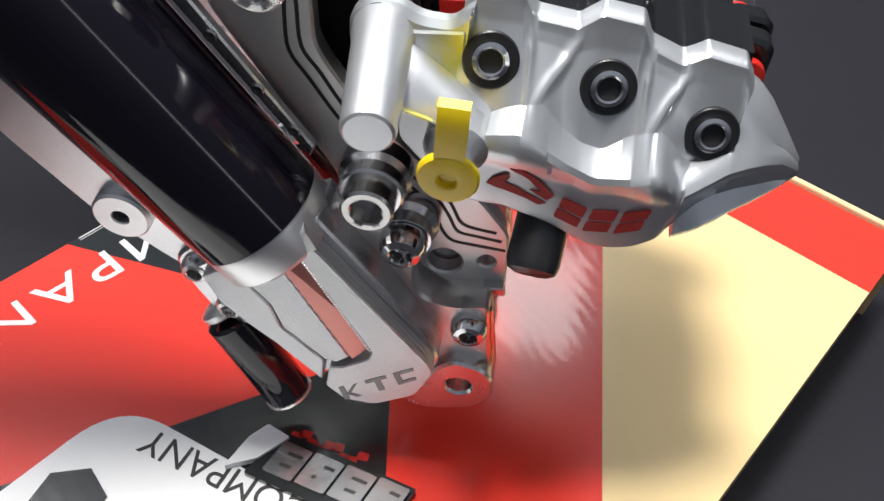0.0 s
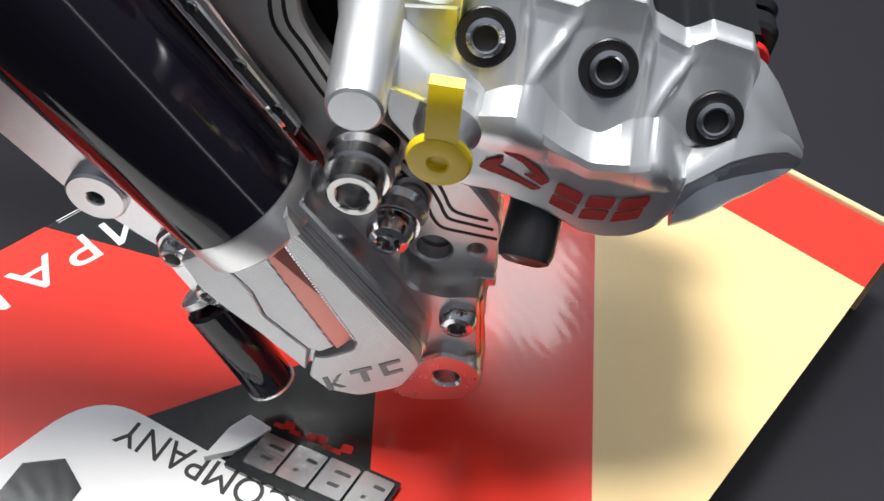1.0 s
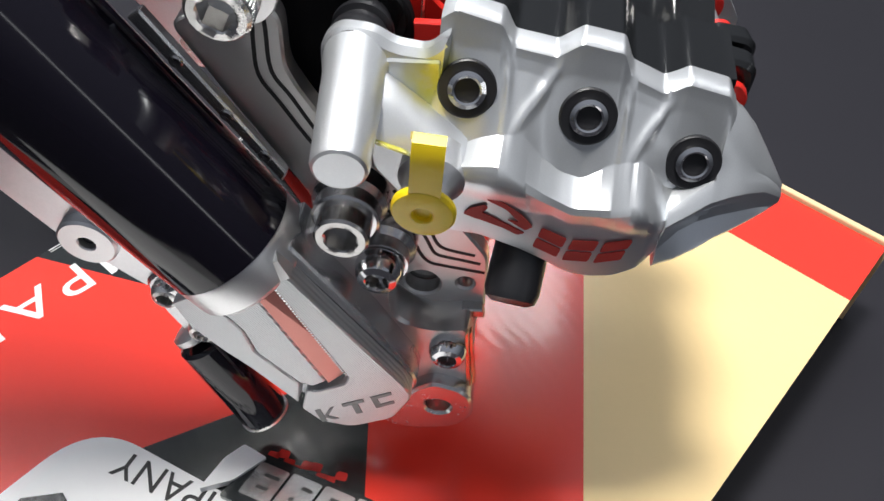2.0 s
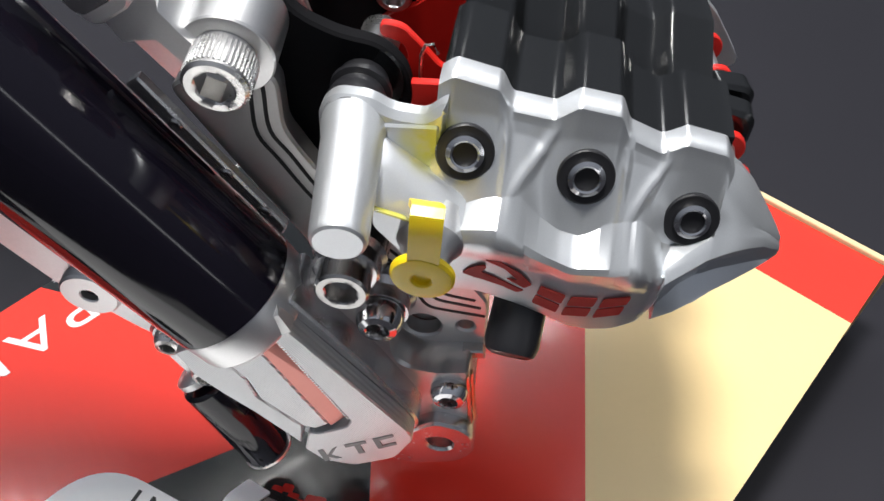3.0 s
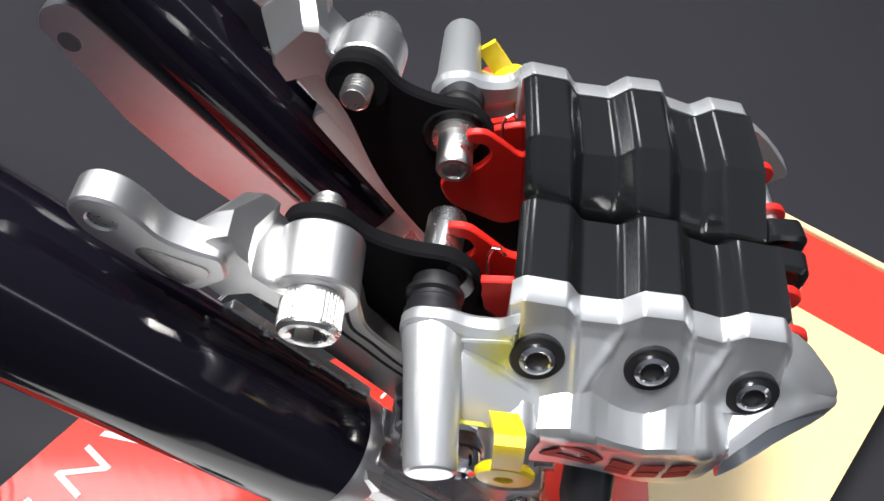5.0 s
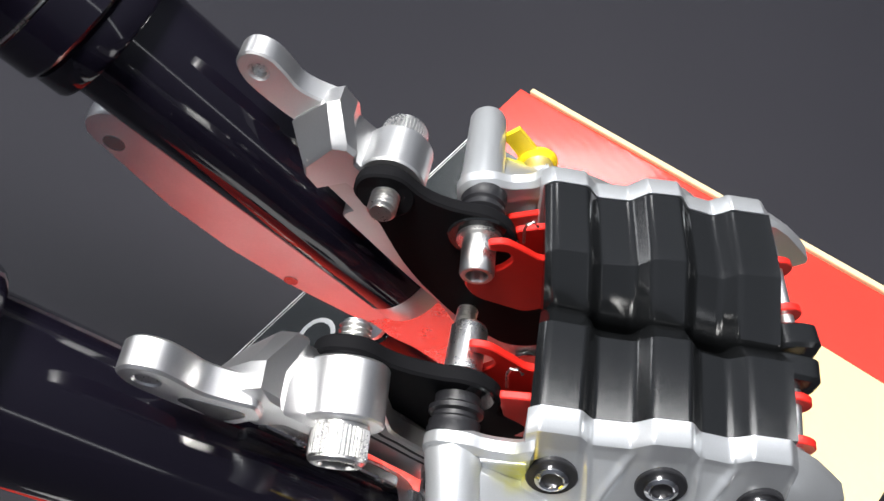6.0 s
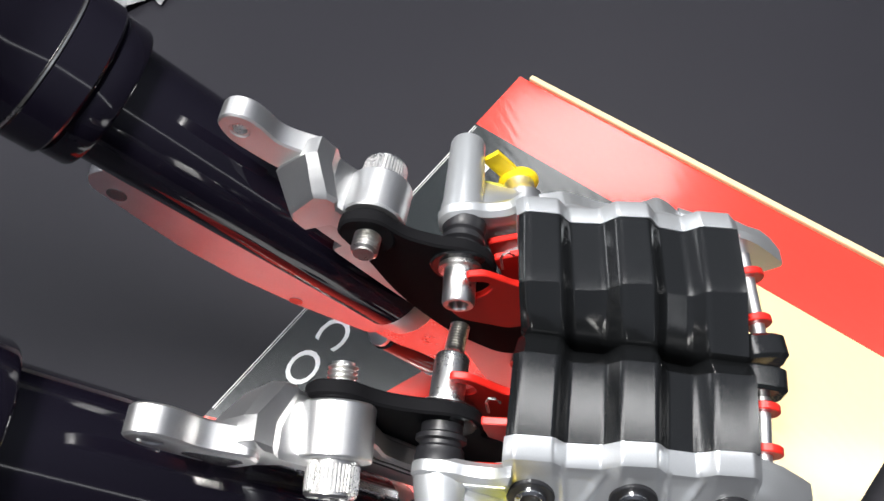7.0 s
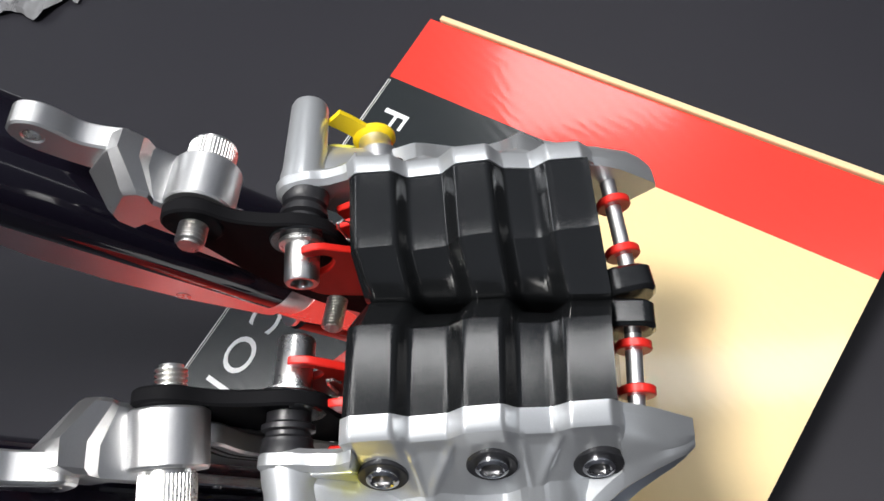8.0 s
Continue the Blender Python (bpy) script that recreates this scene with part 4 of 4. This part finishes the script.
    # socket bolts, square to the leaning pockets
    out = Vector((0.082, -0.93, 0.36))
    for x, z, lift in ((11.2, 176.9, 0.6), (41.6, 171.4, 0.6), (70.6, 160.2, 1.5)):
        t, back = top_z(x) - 2.5, lin(x, BACK) + 0.6
        c = Vector((x, pocket(x, (t - z) / (t - back)) + toe(x), z)) + out * lift
        head = part("body_bolt", lathe(c - out * 2.2, c + out * 3, [(6.7, 0), (6.7, 1.2), (6.3, 1.9), (5.0, 2.0), (4.95, 2.6), (4.7, 3.7), (3.6, 4.2), (3.1, 3.9), (2.8, 3.1), (2.7, 1.2), (0, 1.1)], 42, hexes=(8, 9)), POLISHED, it, "polished steel socket bolt")
        part("recess_ring", lathe(c - out * 5, c + out, [(5.0, 0), (7.3, 0), (7.3, 5.3), (6.9, 5.6), (5.0, 5.4)], 42), RUBBER, head, "black ring round the head")
    # plain red marks where the maker's name is printed
    def on_face(a, b):
        x = 14 + a
        f = lin(x, FRONT)
        return Vector((x, lin(x, OUT) + toe(x) - 0.75, f - 5.2 - b - 0.02 * a))

    mark = [[(6.9, 1.1), (11.0, 0.2), (16.0, 1.0), (19.3, 2.8), (17.5, 4.9), (12.6, 4.4), (15.7, 3.4), (12.0, 1.7), (8.3, 1.7)], [(6.7, 2.6), (3.2, 3.6), (1.6, 5.2), (5.2, 6.8), (12.6, 7.3), (15.7, 7.3), (17.6, 5.7), (10.6, 5.7), (6.2, 5.0), (7.6, 3.4)]]
    marks = [([(a * 1.2 - 1.5, b * 1.3 - 0.6) for a, b in m], 0) for m in mark]
    for k in range(3):
        a = 23 + 9.8 * k
        marks += [([(a + 1.5, 1.8), (a + 9.5, 1.4), (a + 8.6, 5.4), (a + 0.6, 5.7)], 1), ([(a + 0.4, 6.5), (a + 8.4, 6.2), (a + 7.6, 10.0), (a - 0.4, 10.3)], 1)]
    for quad, _ in marks:
        pts = rounded(quad, 0.6, 2)
        rows = []
        for lift in (0.3, 0.02):
            rows.append([on_face(a * 0.86, b * 0.92 + max(0, (a - 10) * 0.02)) + Vector((0, lift, 0)) for a, b in pts])
        part("name_mark", loft(rows), RED_MARK, outer, "red printed mark")
    # bleed nipple with its yellow cap and strap
    part("nipple_base", lathe((5.8, -60, 160.5), (5.5, -78, 158.6), [(8.4, 0), (8.4, 8), (7.6, 9), (6, 12), (6, 16)], 36), SATIN_ALU, it)
    cap = part("bleed_cap", lathe((5.5, -75.6, 158.8), (5.5, -81, 158.3), [(5.6, 0), (7.0, 0.4), (8.0, 1.4), (8.0, 2.6), (7.4, 3.5), (5.2, 3.9), (2.8, 3.8), (2.3, 3.4), (2.3, 2.4), (0, 2.3)], 44), YELLOW, it, "yellow plastic bleed cap")
    turn = Matrix.Translation((5.5, 0, 158.6)) @ Matrix.Rotation(radians(-strap_turn), 4, "Y") @ Matrix.Translation((-5.5, 0, -158.6))
    path = [(5.6, -78.2, 163), (5.8, -79.0, 168), (6, -79.4, 174), (6.1, -79.4, 178), (6.1, -78.8, 180), (6.1, -77.4, 180.6), (5.6, -74, 178), (4, -68, 173)]
    part("strap", strip([turn @ Vector(p) for p in (path[:4] if strap_turn else path)], 7.6, 1.8, turn.to_3x3() @ Vector((1, 0, 0))), YELLOW, cap)
    part("plug", lathe((32, -50, 136), (30, -70, 120.5), [(6.2, 0), (7.6, 6), (7.8, 22), (7.0, 24.6), (5, 25.6), (0, 25.8)], 40), RUBBER, it, "black rubber plug")
    # pads, their pin and the end blocks
    part("pad_pin", rod((82.6, -36, 158), (83.6 - slant * 37, -2 + inward(83), 158), 2.6, 0.5), SATIN_ALU, it, "bright pad pin")
    part("pad_support", plate(rounded([(74, 164), (83, 162), (85, 150), (76, 148)], 2), -36, -33.5, 0.5), RED_PART, it, "red pad plate")
    for y in (-28 + 0.2 * inward(83), -14 + 0.6 * inward(83)):
        part("pad_tab", lathe((83.3 - slant * (y + 37), y, 158), (83.3 - slant * (y + 37), y + 2.6, 158), [(2.6, 0), (5.2, 0), (5.6, 0.4), (5.6, 2.4), (5.2, 2.8), (2.6, 2.8)], 36), RED_PART, it, "red pad tab")
    part("end_block", loft([[(x - slant * 38, y, z) for x, z in rounded([(77, 169 - e), (90.5 - e, 166.5 - e), (90.5 - e, 154 + e), (77, 151 + e)], 4)] for y, e in ((-8.8 + inward(84), 1.2), (-7.6 + inward(84), 0), (-1.2 + inward(84), 0), (inward(84), 1.2))]), BLACK, it, "black rounded end block")
    hook = rounded([(-16, 190.5), (-10, 190.5), (-4, 184.5), (1, 179), (7, 178.4), (8, 150), (-4, 146), (-22, 159), (-25, 169), (-19, 172.5), (-12, 175), (-8, 180), (-9.5, 185), (-16, 186.6)], [1.6, 3, 4, 4, 1, 2, 4, 6, 4, 3, 4, 4, 3, 1.6])
    part("pad_plate", plate(hook, -22.2, -19.6, 0.4), RED_PART, it, "red hooked pad plate")
    tab = rounded([(-7, 181), (4, 182), (8, 178), (8, 152), (-4, 152), (-5, 172)], 2)
    part("pad_plate", plate(tab, -33, -30.4, 0.4), RED_PART, it, "red pad plate")
    part("pad_plate", plate(rounded([(-9, 172), (6, 174), (8, 150), (-6, 150)], 2), -45, -42.5, 0.4), RED_PART, it, "red pad plate")
    part("spring_clip", wire([(-4, -28, 178), (-4, -27.6, 186), (-3, -27.4, 189), (-1, -27.4, 189.6), (0.4, -27.6, 187)], 0.5), STEEL, it, "thin steel spring clip")
    return it


_paint = []


def yellow_paint():
    """Yellow marking paint that thins out to bare silver."""
    if not _paint:
        mat = material("yellow_marking_paint", (0.72, 0.70, 0.10), 0.4, metal=0.2, grain=0.2, grain_size=900, blotch=0.4, blotch_size=120)
        nodes, links = mat.node_tree.nodes, mat.node_tree.links
        coords, shift, far_from = nodes.new("ShaderNodeTexCoord"), nodes.new("ShaderNodeVectorMath"), nodes.new("ShaderNodeVectorMath")
        shift.operation, far_from.operation = "SUBTRACT", "LENGTH"
        shift.inputs[1].default_value = (0.5, 0.5, 0.5)
        fade = nodes.new("ShaderNodeMapRange")
        fade.inputs["From Min"].default_value, fade.inputs["From Max"].default_value = 0.72, 0.40
        fade.inputs["To Min"].default_value, fade.inputs["To Max"].default_value = 0.0, 0.62
        links.new(coords.outputs["Generated"], shift.inputs[0])
        links.new(shift.outputs[0], far_from.inputs[0])
        links.new(far_from.outputs["Value"], fade.inputs["Value"])
        links.new(fade.outputs[0], nodes["Principled BSDF"].inputs["Alpha"])
        _paint.append(mat)
    return _paint[0]


RED_MARK = material("red_marking", (0.45, 0.03, 0.025), 0.5, grain=0.15, grain_size=900, blotch=0.2, blotch_size=90)

for far in (False, True):
    side = FAR if far else NEAR
    fork_leg()
    front_plate()
    bracket()
    carrier(3.6 if far else 0.0)
    side = FAR_CALIPER if far else NEAR_CALIPER
    caliper(*((32.0, 0.128, 0.10) if far else ()))
side = NEAR
